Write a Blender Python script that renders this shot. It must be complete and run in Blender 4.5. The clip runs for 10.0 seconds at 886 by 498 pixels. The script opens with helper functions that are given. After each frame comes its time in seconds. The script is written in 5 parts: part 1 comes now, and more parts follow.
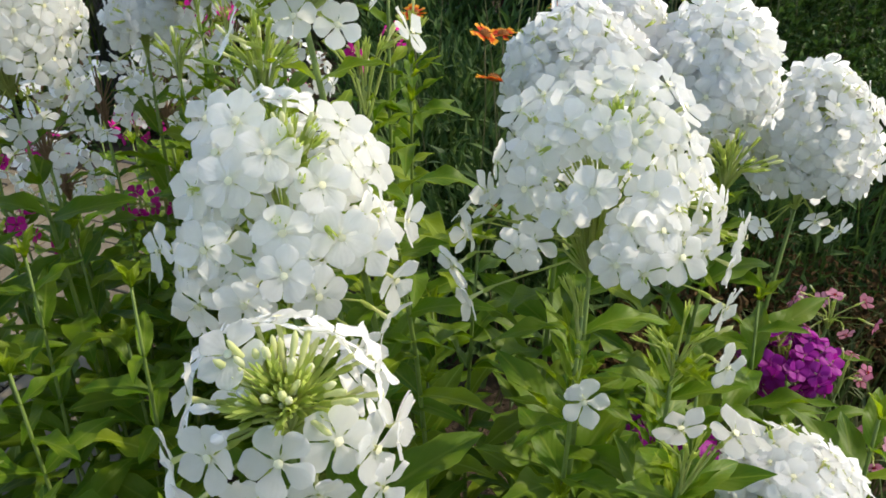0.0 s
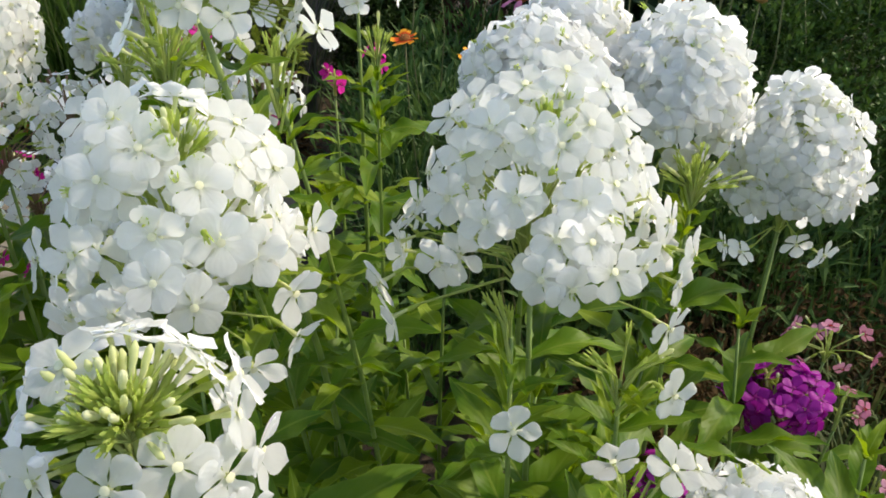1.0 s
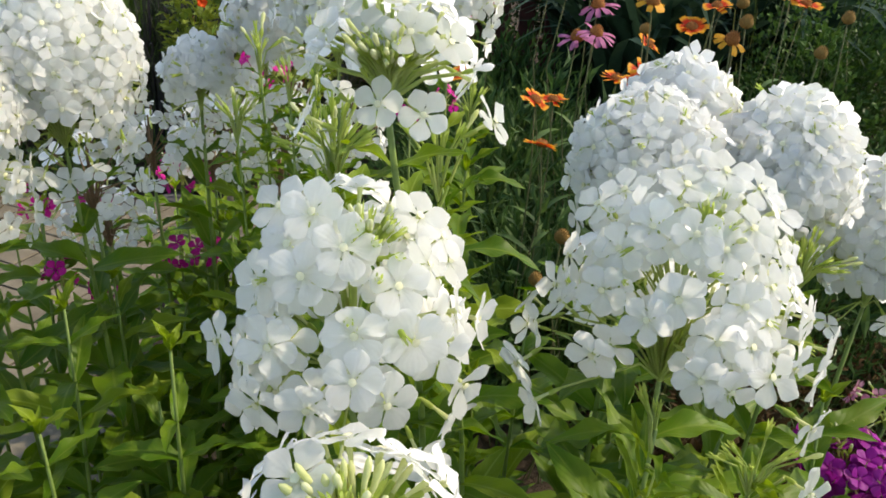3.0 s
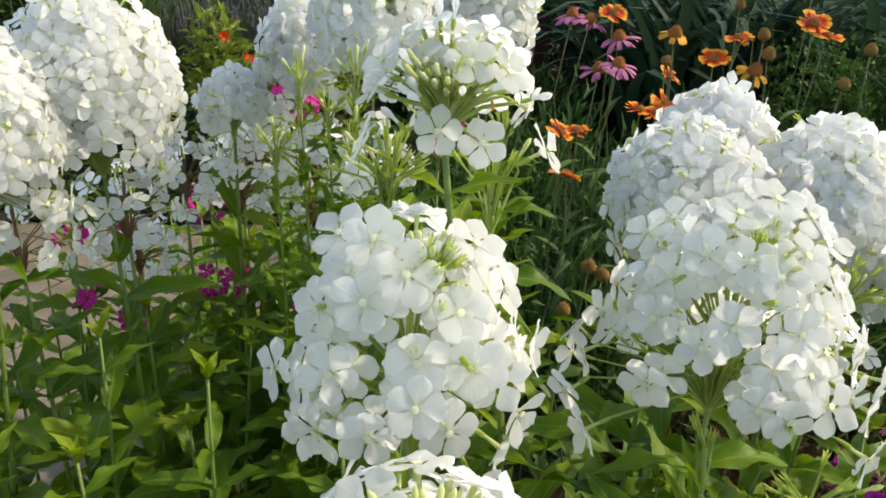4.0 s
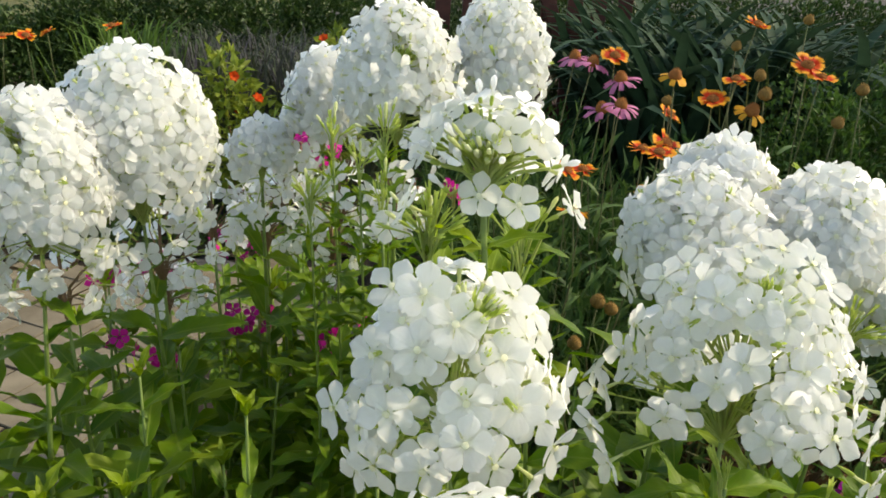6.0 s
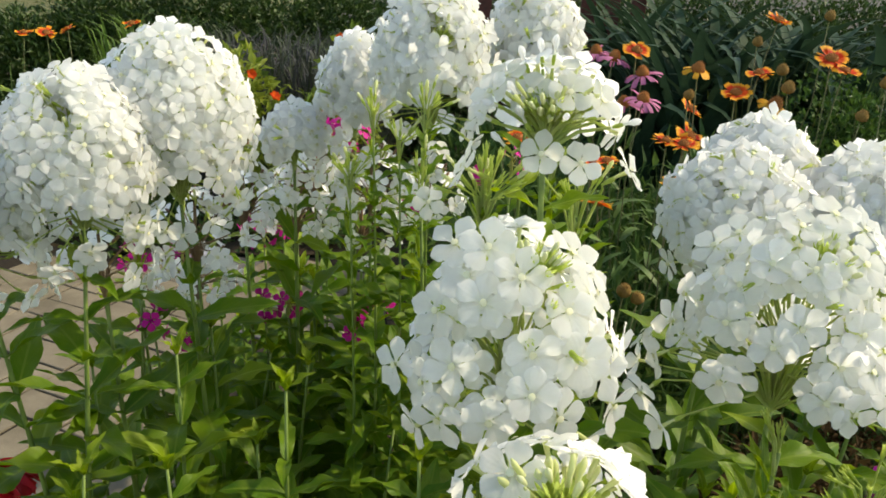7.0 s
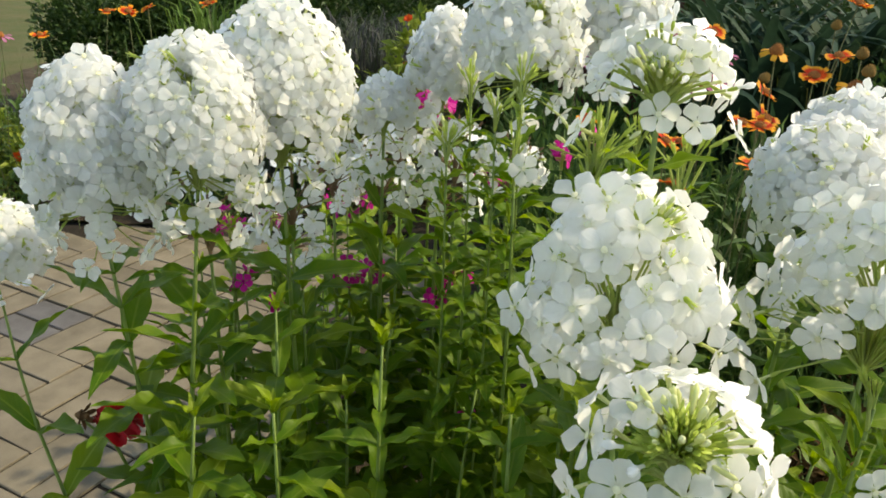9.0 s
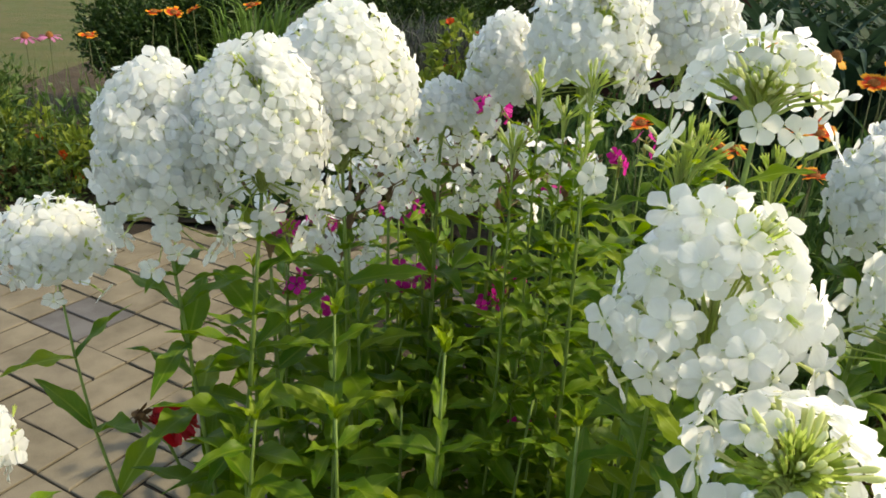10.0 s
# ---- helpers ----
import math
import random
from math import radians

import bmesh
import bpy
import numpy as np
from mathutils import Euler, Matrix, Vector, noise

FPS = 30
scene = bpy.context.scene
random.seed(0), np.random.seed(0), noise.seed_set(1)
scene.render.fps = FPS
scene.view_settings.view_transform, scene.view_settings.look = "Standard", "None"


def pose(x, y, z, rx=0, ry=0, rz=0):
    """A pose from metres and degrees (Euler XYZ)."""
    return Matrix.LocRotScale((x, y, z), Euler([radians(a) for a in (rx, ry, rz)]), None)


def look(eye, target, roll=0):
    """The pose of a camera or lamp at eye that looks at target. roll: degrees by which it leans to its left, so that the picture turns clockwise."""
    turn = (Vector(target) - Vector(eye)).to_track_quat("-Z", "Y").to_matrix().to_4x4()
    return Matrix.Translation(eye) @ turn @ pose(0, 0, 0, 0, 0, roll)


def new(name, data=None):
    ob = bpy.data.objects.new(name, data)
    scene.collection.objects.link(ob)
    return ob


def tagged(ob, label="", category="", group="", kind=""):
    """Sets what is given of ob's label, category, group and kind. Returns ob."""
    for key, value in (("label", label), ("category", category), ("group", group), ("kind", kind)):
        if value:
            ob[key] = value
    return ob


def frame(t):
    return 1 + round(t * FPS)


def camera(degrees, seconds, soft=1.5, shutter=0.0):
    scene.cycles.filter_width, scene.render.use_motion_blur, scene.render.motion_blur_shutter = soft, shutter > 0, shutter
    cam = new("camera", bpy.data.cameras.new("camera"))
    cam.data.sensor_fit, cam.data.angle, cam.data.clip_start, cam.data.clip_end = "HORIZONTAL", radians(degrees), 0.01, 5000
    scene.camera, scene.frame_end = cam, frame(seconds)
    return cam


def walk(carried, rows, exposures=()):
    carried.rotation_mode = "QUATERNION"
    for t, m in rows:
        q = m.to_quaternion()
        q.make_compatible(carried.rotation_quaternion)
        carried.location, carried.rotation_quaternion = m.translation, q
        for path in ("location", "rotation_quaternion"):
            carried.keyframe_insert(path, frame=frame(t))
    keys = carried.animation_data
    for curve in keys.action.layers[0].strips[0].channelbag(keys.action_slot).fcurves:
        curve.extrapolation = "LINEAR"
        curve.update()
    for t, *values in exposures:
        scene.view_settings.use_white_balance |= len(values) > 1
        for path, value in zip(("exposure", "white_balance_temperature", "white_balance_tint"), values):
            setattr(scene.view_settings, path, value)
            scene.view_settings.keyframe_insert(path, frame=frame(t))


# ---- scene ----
cam = camera(60.0, 10.0, 1.7)
PATH = [
    (0, (1.286, -1.926, 1.078), (1.610, -0.386, 0.204), 1.8),
    (0.5, (1.324, -1.924, 1.074), (1.615, -0.357, 0.237), 3.3),
    (1, (1.362, -1.910, 1.047), (1.632, -0.321, 0.246), 1.2),
    (1.5, (1.311, -1.913, 1.082), (1.600, -0.337, 0.263), 3.7),
    (2, (1.322, -1.923, 1.077), (1.578, -0.325, 0.289), 2.5),
    (2.5, (1.319, -1.905, 1.093), (1.564, -0.304, 0.308), 3.0),
    (2.7, (1.296, -1.883, 1.089), (1.574, -0.287, 0.304), 4.1),
    (3.8, (1.231, -1.876, 1.107), (1.501, -0.261, 0.358), 4.7),
    (4, (1.233, -1.877, 1.089), (1.489, -0.247, 0.370), 4.0),
    (4.5, (1.195, -1.842, 1.093), (1.493, -0.216, 0.380), 3.8),
    (5, (1.199, -1.866, 1.151), (1.477, -0.254, 0.400), 4.8),
    (5.2, (1.203, -1.862, 1.122), (1.490, -0.233, 0.411), 5.4),
    (6.3, (1.192, -1.929, 1.120), (1.446, -0.273, 0.463), 3.1),
    (6.5, (1.182, -1.930, 1.113), (1.440, -0.275, 0.453), 3.6),
    (7, (1.163, -1.925, 1.091), (1.410, -0.262, 0.448), 3.6),
    (7.5, (1.153, -1.960, 1.092), (1.364, -0.296, 0.439), 3.6),
    (8, (1.138, -1.951, 1.088), (1.321, -0.290, 0.421), 3.8),
    (8.5, (1.109, -1.974, 1.083), (1.284, -0.313, 0.411), 3.9),
    (9, (1.110, -1.965, 1.079), (1.247, -0.303, 0.401), 3.8),
    (9.5, (1.083, -1.974, 1.083), (1.188, -0.308, 0.409), 4.1),
    (10, (1.068, -1.953, 1.078), (1.143, -0.287, 0.401), 4.0),
]
walk(cam, [(t, look(eye, target, roll)) for t, eye, target, roll in PATH], [(0.0, 1.02, 7300, 10), (3.0, 1.05, 7450, 10), (5.0, 1.06, 7850, 7), (10.0, 1.16, 8300, 5)])

# ---- daylight: morning sun from the right ----
SUN_TO = Vector((0.70, 0.08, 0.69)).normalized()
elevation = math.asin(SUN_TO.z)
world = bpy.data.worlds.new("sky")
scene.world = world
world.use_nodes = True
wn = world.node_tree.nodes
wl = world.node_tree.links
sky = wn.new("ShaderNodeTexSky")
sky.sky_type = "NISHITA"
sky.sun_disc = False
sky.sun_elevation = elevation
sky.sun_rotation = math.atan2(SUN_TO.x, SUN_TO.y)
wn["Background"].inputs["Strength"].default_value = 0.15
wl.new(sky.outputs["Color"], wn["Background"].inputs["Color"])
sun_data = bpy.data.lights.new("sun", "SUN")
sun_data.energy = 2.0
sun_data.angle = radians(1.6)
sun_data.color = (1.0, 0.93, 0.82)
sun = new("sun", sun_data)
sun.matrix_world = look(SUN_TO * 20, (0, 0, 0))


# ---- materials ----
def material(name):
    m = bpy.data.materials.new(name)
    m.use_nodes = True
    n = m.node_tree.nodes
    n.clear()
    out = n.new("ShaderNodeOutputMaterial")
    return m, n, m.node_tree.links, out


def ramp(n, l, fac, stops):
    r = n.new("ShaderNodeValToRGB")
    e = r.color_ramp.elements
    while len(e) < len(stops):
        e.new(0.5)
    for k, (p, c) in zip(e, stops):
        k.position, k.color = p, (*c, 1)
    l.new(fac, r.inputs[0])
    return r.outputs[0]


def noise_tex(n, l, scale, detail=4, vec=None, rough=0.55):
    t = n.new("ShaderNodeTexNoise")
    t.inputs["Scale"].default_value = scale
    t.inputs["Detail"].default_value = detail
    t.inputs["Roughness"].default_value = rough
    if vec is not None:
        l.new(vec, t.inputs["Vector"])
    return t.outputs["Fac"]


def mix_col(n, l, fac, a, b, how="MIX"):
    m = n.new("ShaderNodeMix")
    m.data_type, m.blend_type = "RGBA", how
    for sock, v in ((m.inputs[0], fac), (m.inputs[6], a), (m.inputs[7], b)):
        if isinstance(v, (int, float)):
            sock.default_value = v
        elif isinstance(v, tuple):
            sock.default_value = (*v, 1)
        else:
            l.new(v, sock)
    return m.outputs[2]


def math_node(n, l, op, a, b=0.0):
    m = n.new("ShaderNodeMath")
    m.operation = op
    for sock, v in zip(m.inputs, (a, b)):
        if isinstance(v, (int, float)):
            sock.default_value = v
        else:
            l.new(v, sock)
    return m.outputs[0]


def bump(n, l, height, strength, distance=0.001):
    b = n.new("ShaderNodeBump")
    b.inputs["Strength"].default_value = strength
    b.inputs["Distance"].default_value = distance
    l.new(height, b.inputs["Height"])
    return b.outputs["Normal"]


def leafy(name, colour_of, rough=0.45, through_light=0.35, gloss=0.4, normal_of=None, tint=(1.0, 1.0, 1.0)):
    """A thin living surface: part of the light passes through it."""
    m, n, l, out = material(name)
    col = colour_of(n, l)
    p = n.new("ShaderNodeBsdfPrincipled")
    p.inputs["Roughness"].default_value = rough
    p.inputs["Specular IOR Level"].default_value = gloss
    l.new(col, p.inputs["Base Color"])
    t = n.new("ShaderNodeBsdfTranslucent")
    l.new(mix_col(n, l, 1.0, col, tint, "MULTIPLY"), t.inputs["Color"])
    if normal_of:
        nm = normal_of(n, l)
        l.new(nm, p.inputs["Normal"])
    mx = n.new("ShaderNodeMixShader")
    mx.inputs[0].default_value = through_light
    l.new(p.outputs[0], mx.inputs[1])
    l.new(t.outputs[0], mx.inputs[2])
    l.new(mx.outputs[0], out.inputs["Surface"])
    return m


def solid(name, colour_of, rough=0.8, normal_of=None, gloss=0.3):
    m, n, l, out = material(name)
    p = n.new("ShaderNodeBsdfPrincipled")
    p.inputs["Roughness"].default_value = rough
    p.inputs["Specular IOR Level"].default_value = gloss
    l.new(colour_of(n, l), p.inputs["Base Color"])
    if normal_of:
        l.new(normal_of(n, l), p.inputs["Normal"])
    l.new(p.outputs[0], out.inputs["Surface"])
    return m


def obj_random(n):
    return n.new("ShaderNodeObjectInfo").outputs["Random"]


def island_random(n):
    return n.new("ShaderNodeNewGeometry").outputs["Random Per Island"]


def uv_axes(n, l):
    s = n.new("ShaderNodeSeparateXYZ")
    l.new(n.new("ShaderNodeUVMap").outputs[0], s.inputs[0])
    return s.outputs[0], s.outputs[1]


def obj_coord(n):
    return n.new("ShaderNodeTexCoord").outputs["Object"]


def petal_colour(inner, a, b, throat=(0.88, 0.89, 0.80)):
    def f(n, l):
        u, v = uv_axes(n, l)
        base = mix_col(n, l, obj_random(n), a, b)
        blotch = ramp(n, l, noise_tex(n, l, 160, 3, obj_coord(n)), [(0.35, (0.97, 0.97, 0.955)), (0.7, (1, 1, 1))])
        base = mix_col(n, l, 1.0, base, blotch, "MULTIPLY")
        near = ramp(n, l, v, [(0.0, (1, 1, 1)), (inner, (0, 0, 0))])
        return mix_col(n, l, near, base, throat)
    return f


def petal_normal(n, l):
    u, v = uv_axes(n, l)
    w = n.new("ShaderNodeTexWave")
    w.inputs["Scale"].default_value = 1.7
    w.inputs["Distortion"].default_value = 1.2
    l.new(n.new("ShaderNodeUVMap").outputs[0], w.inputs["Vector"])
    return bump(n, l, w.outputs["Fac"], 0.20, 0.0006)


def leaf_colour(a, b, vein, dry=(0.22, 0.28, 0.03)):
    def f(n, l):
        u, v = uv_axes(n, l)
        base = mix_col(n, l, obj_random(n), a, b)
        big = noise_tex(n, l, 26, 3, obj_coord(n))
        base = mix_col(n, l, ramp(n, l, big, [(0.4, (0, 0, 0)), (0.75, (0.45, 0.45, 0.45))]), base, dry)
        # midrib and side veins from the leaf's own axes
        mid = math_node(n, l, "ABSOLUTE", math_node(n, l, "SUBTRACT", u, 0.5))
        rib = ramp(n, l, mid, [(0.02, (1, 1, 1)), (0.06, (0, 0, 0))])
        slant = math_node(n, l, "SUBTRACT", math_node(n, l, "MULTIPLY", v, 9.0), math_node(n, l, "MULTIPLY", mid, 5.0))
        side = math_node(n, l, "ABSOLUTE", math_node(n, l, "SUBTRACT", math_node(n, l, "FRACT", slant), 0.5))
        side = ramp(n, l, side, [(0.03, (0.12, 0.12, 0.12)), (0.14, (0, 0, 0))])
        veins = mix_col(n, l, 1.0, rib, side, "LIGHTEN")
        margin = ramp(n, l, mid, [(0.45, (0, 0, 0)), (0.5, (0.7, 0.7, 0.7))])
        return mix_col(n, l, mix_col(n, l, 1.0, veins, margin, "LIGHTEN"), base, vein)
    return f


def leaf_normal(n, l):
    u, v = uv_axes(n, l)
    mid = math_node(n, l, "ABSOLUTE", math_node(n, l, "SUBTRACT", u, 0.5))
    slant = math_node(n, l, "SUBTRACT", math_node(n, l, "MULTIPLY", v, 9.0), math_node(n, l, "MULTIPLY", mid, 5.0))
    side = math_node(n, l, "ABSOLUTE", math_node(n, l, "SUBTRACT", math_node(n, l, "FRACT", slant), 0.5))
    h = math_node(n, l, "MINIMUM", math_node(n, l, "MULTIPLY", side, 1.4), math_node(n, l, "MULTIPLY", mid, 8.0))
    crinkle = math_node(n, l, "MULTIPLY", noise_tex(n, l, 75, 3, obj_coord(n)), 1.4)
    return bump(n, l, math_node(n, l, "ADD", h, crinkle), 0.22, 0.0014)


def island_colour(*stops):
    def f(n, l):
        c = ramp(n, l, island_random(n), [(k / max(1, len(stops) - 1), s) for k, s in enumerate(stops)])
        d = ramp(n, l, noise_tex(n, l, 30, 3, obj_coord(n)), [(0.3, (0.7, 0.7, 0.7)), (0.7, (1.1, 1.1, 1.1))])
        return mix_col(n, l, 1.0, c, d, "MULTIPLY")
    return f


def plain(c, d=None, scale=60):
    d = d or tuple(0.75 * x for x in c)
    return lambda n, l: mix_col(n, l, ramp(n, l, noise_tex(n, l, scale, 4, obj_coord(n)), [(0.35, (0, 0, 0)), (0.65, (1, 1, 1))]), c, d)


WHITE = leafy("white_petal", petal_colour(0.30, (0.935, 0.94, 0.945), (0.945, 0.945, 0.935)), 0.6, 0.70, 0.10, petal_normal)
EYE = solid("flower_eye", plain((0.76, 0.74, 0.50), (0.68, 0.65, 0.40), 400), 0.7)
TUBE = leafy("flower_tube", plain((0.78, 0.80, 0.46), (0.66, 0.70, 0.30), 120), 0.6, 0.45, 0.2)
BUD = leafy("flower_bud", plain((0.66, 0.70, 0.32), (0.84, 0.84, 0.66), 60), 0.5, 0.4, 0.2)
CALYX = leafy("calyx", plain((0.42, 0.53, 0.10), (0.56, 0.63, 0.20), 90), 0.5, 0.6, 0.12)
LEAF = leafy("phlox_leaf", leaf_colour((0.058, 0.150, 0.004), (0.112, 0.222, 0.006), (0.18, 0.27, 0.03)), 0.48, 0.46, 0.30, leaf_normal, (1.0, 1.0, 0.32))
YOUNG = leafy("young_leaf", leaf_colour((0.19, 0.30, 0.012), (0.26, 0.36, 0.022), (0.32, 0.42, 0.07)), 0.5, 0.52, 0.25, leaf_normal, (1.0, 1.0, 0.32))
BRANCH = leafy("flower_branch", plain((0.40, 0.50, 0.12), (0.50, 0.56, 0.20), 80), 0.6, 0.45, 0.2)
FADED = solid("faded_branch", plain((0.26, 0.15, 0.10), (0.18, 0.13, 0.06), 90), 0.8)
STEM = solid("green_stem", plain((0.18, 0.25, 0.055), (0.13, 0.19, 0.045), 50), 0.5)
STALK = solid("dull_stalk", plain((0.085, 0.115, 0.035), (0.11, 0.10, 0.045), 50), 0.7)
MAGENTA = leafy("magenta_petal", petal_colour(0.22, (0.72, 0.016, 0.34), (0.52, 0.008, 0.26), (0.40, 0.0, 0.18)), 0.5, 0.4, 0.25, petal_normal)
PURPLE = leafy("purple_petal", petal_colour(0.2, (0.44, 0.018, 0.36), (0.30, 0.010, 0.27), (0.24, 0.0, 0.18)), 0.5, 0.4, 0.25, petal_normal)
PINK = leafy("pink_petal", petal_colour(0.35, (0.50, 0.15, 0.25), (0.55, 0.26, 0.34), (0.34, 0.03, 0.11)), 0.55, 0.35, 0.25, petal_normal)
RED = leafy("red_petal", petal_colour(0.2, (0.60, 0.008, 0.016), (0.46, 0.005, 0.012), (0.25, 0.0, 0.0)), 0.45, 0.3, 0.3, petal_normal)
DRY = solid("dry_brown", plain((0.16, 0.085, 0.035), (0.09, 0.045, 0.02), 70), 0.9)


def gaillardia_colour(n, l):
    u, v = uv_axes(n, l)
    red = mix_col(n, l, obj_random(n), (0.56, 0.022, 0.008), (0.68, 0.085, 0.010))
    edge = math_node(n, l, "ADD", v, math_node(n, l, "MULTIPLY", noise_tex(n, l, 200, 2, obj_coord(n)), 0.25))
    return mix_col(n, l, ramp(n, l, edge, [(0.62, (0, 0, 0)), (0.92, (1, 1, 1))]), red, (0.84, 0.40, 0.03))


ORANGE = leafy("orange_red_ray", gaillardia_colour, 0.6, 0.35, 0.2)
YELLOW = leafy("yellow_ray", plain((0.76, 0.42, 0.04), (0.70, 0.30, 0.03), 200), 0.6, 0.35, 0.2)
ROSE = leafy("rose_ray", plain((0.55, 0.20, 0.36), (0.46, 0.14, 0.28), 120), 0.6, 0.35, 0.2)
CONE = solid("seed_cone", plain((0.20, 0.07, 0.02), (0.34, 0.13, 0.03), 500), 0.9)
SEED = solid("seed_ball", plain((0.26, 0.15, 0.04), (0.16, 0.09, 0.025), 400), 0.95)
HEDGE = leafy("box_leaf", island_colour((0.030, 0.068, 0.012), (0.056, 0.120, 0.018), (0.095, 0.172, 0.028)), 0.55, 0.2, 0.25)
HERB = leafy("herb_leaf", island_colour((0.042, 0.09, 0.02), (0.085, 0.15, 0.03), (0.135, 0.20, 0.045)), 0.5, 0.3, 0.3)
HERB_DEEP = leafy("deep_herb_leaf", island_colour((0.032, 0.078, 0.019), (0.062, 0.124, 0.027), (0.101, 0.169, 0.038)), 0.55, 0.25, 0.2)
LIME = leafy("lime_leaf", island_colour((0.19, 0.26, 0.026), (0.30, 0.35, 0.045), (0.10, 0.16, 0.022)), 0.5, 0.35, 0.3)
STRAP = leafy("strap_leaf", island_colour((0.025, 0.056, 0.028), (0.085, 0.152, 0.087), (0.016, 0.039, 0.019), (0.022, 0.050, 0.023)), 0.65, 0.2, 0.12)
LAVENDER = leafy("lavender_spike", island_colour((0.060, 0.085, 0.040), (0.085, 0.075, 0.090), (0.06, 0.09, 0.035)), 0.8, 0.2, 0.2)
GRASS = leafy("grass_blade", island_colour((0.05, 0.085, 0.02), (0.08, 0.115, 0.03), (0.12, 0.125, 0.045)), 0.6, 0.3, 0.2)
FRESH = leafy("fresh_grass", island_colour((0.07, 0.14, 0.022), (0.11, 0.19, 0.03), (0.09, 0.16, 0.04)), 0.6, 0.35, 0.2)
DRYLEAF = leafy("withered_leaf", island_colour((0.070, 0.042, 0.018), (0.11, 0.066, 0.026), (0.04, 0.027, 0.012)), 0.9, 0.15, 0.1)
BUSH = leafy("bush_leaf", island_colour((0.022, 0.051, 0.011), (0.041, 0.081, 0.016), (0.065, 0.108, 0.022)), 0.5, 0.2, 0.3)


def paver_colour(a, b):
    def f(n, l):
        base = mix_col(n, l, obj_random(n), a, b)
        grain = ramp(n, l, noise_tex(n, l, 420, 3, obj_coord(n), 0.7), [(0.3, (0.78, 0.78, 0.78)), (0.7, (1.12, 1.12, 1.12))])
        stain = ramp(n, l, noise_tex(n, l, 9, 5, n.new("ShaderNodeNewGeometry").outputs["Position"]), [(0.35, (0.72, 0.71, 0.69)), (0.62, (1.05, 1.05, 1.05))])
        return mix_col(n, l, 1.0, mix_col(n, l, 1.0, base, grain, "MULTIPLY"), stain, "MULTIPLY")
    return f


def grain_normal(scale, strength, distance=0.002):
    return lambda n, l: bump(n, l, noise_tex(n, l, scale, 5, obj_coord(n), 0.7), strength, distance)


PAVER = solid("buff_concrete", paver_colour((0.208, 0.176, 0.124), (0.176, 0.150, 0.108)), 0.9, grain_normal(300, 0.5))
PAVER_DARK = solid("grey_concrete", paver_colour((0.125, 0.118, 0.115), (0.105, 0.10, 0.10)), 0.9, grain_normal(300, 0.5))
SAND = solid("joint_sand", plain((0.026, 0.020, 0.013), (0.016, 0.012, 0.008), 90), 1.0, grain_normal(200, 0.6))
SOIL = solid("dark_soil", plain((0.045, 0.032, 0.02), (0.085, 0.058, 0.035), 22), 1.0, grain_normal(60, 1.0, 0.02))
LAWN = solid("lawn", plain((0.075, 0.092, 0.024), (0.115, 0.105, 0.040), 3), 1.0, grain_normal(40, 1.0, 0.03))
GRAVEL = solid("grey_gravel", plain((0.060, 0.054, 0.048), (0.040, 0.036, 0.030), 14), 1.0, grain_normal(80, 0.8, 0.01))
BROWNWOOD = solid("red_brown_wood", plain((0.085, 0.026, 0.018), (0.055, 0.018, 0.013), 25), 0.7, grain_normal(60, 0.4))


# ---- mesh helpers ----
def mesh_of(name, verts, faces, mats, index=None, uvs=None, smooth=True):
    me = bpy.data.meshes.new(name)
    me.from_pydata(verts, [], faces)
    for m in mats:
        me.materials.append(m)
    if index is not None:
        me.polygons.foreach_set("material_index", index)
    if uvs is not None:
        layer = me.uv_layers.new(name="UVMap")
        loops = np.empty(len(me.loops), dtype=np.int32)
        me.loops.foreach_get("vertex_index", loops)
        layer.data.foreach_set("uv", np.asarray(uvs, dtype=np.float32)[loops].ravel())
    me.polygons.foreach_set("use_smooth", [smooth] * len(me.polygons))
    me.update()
    return me


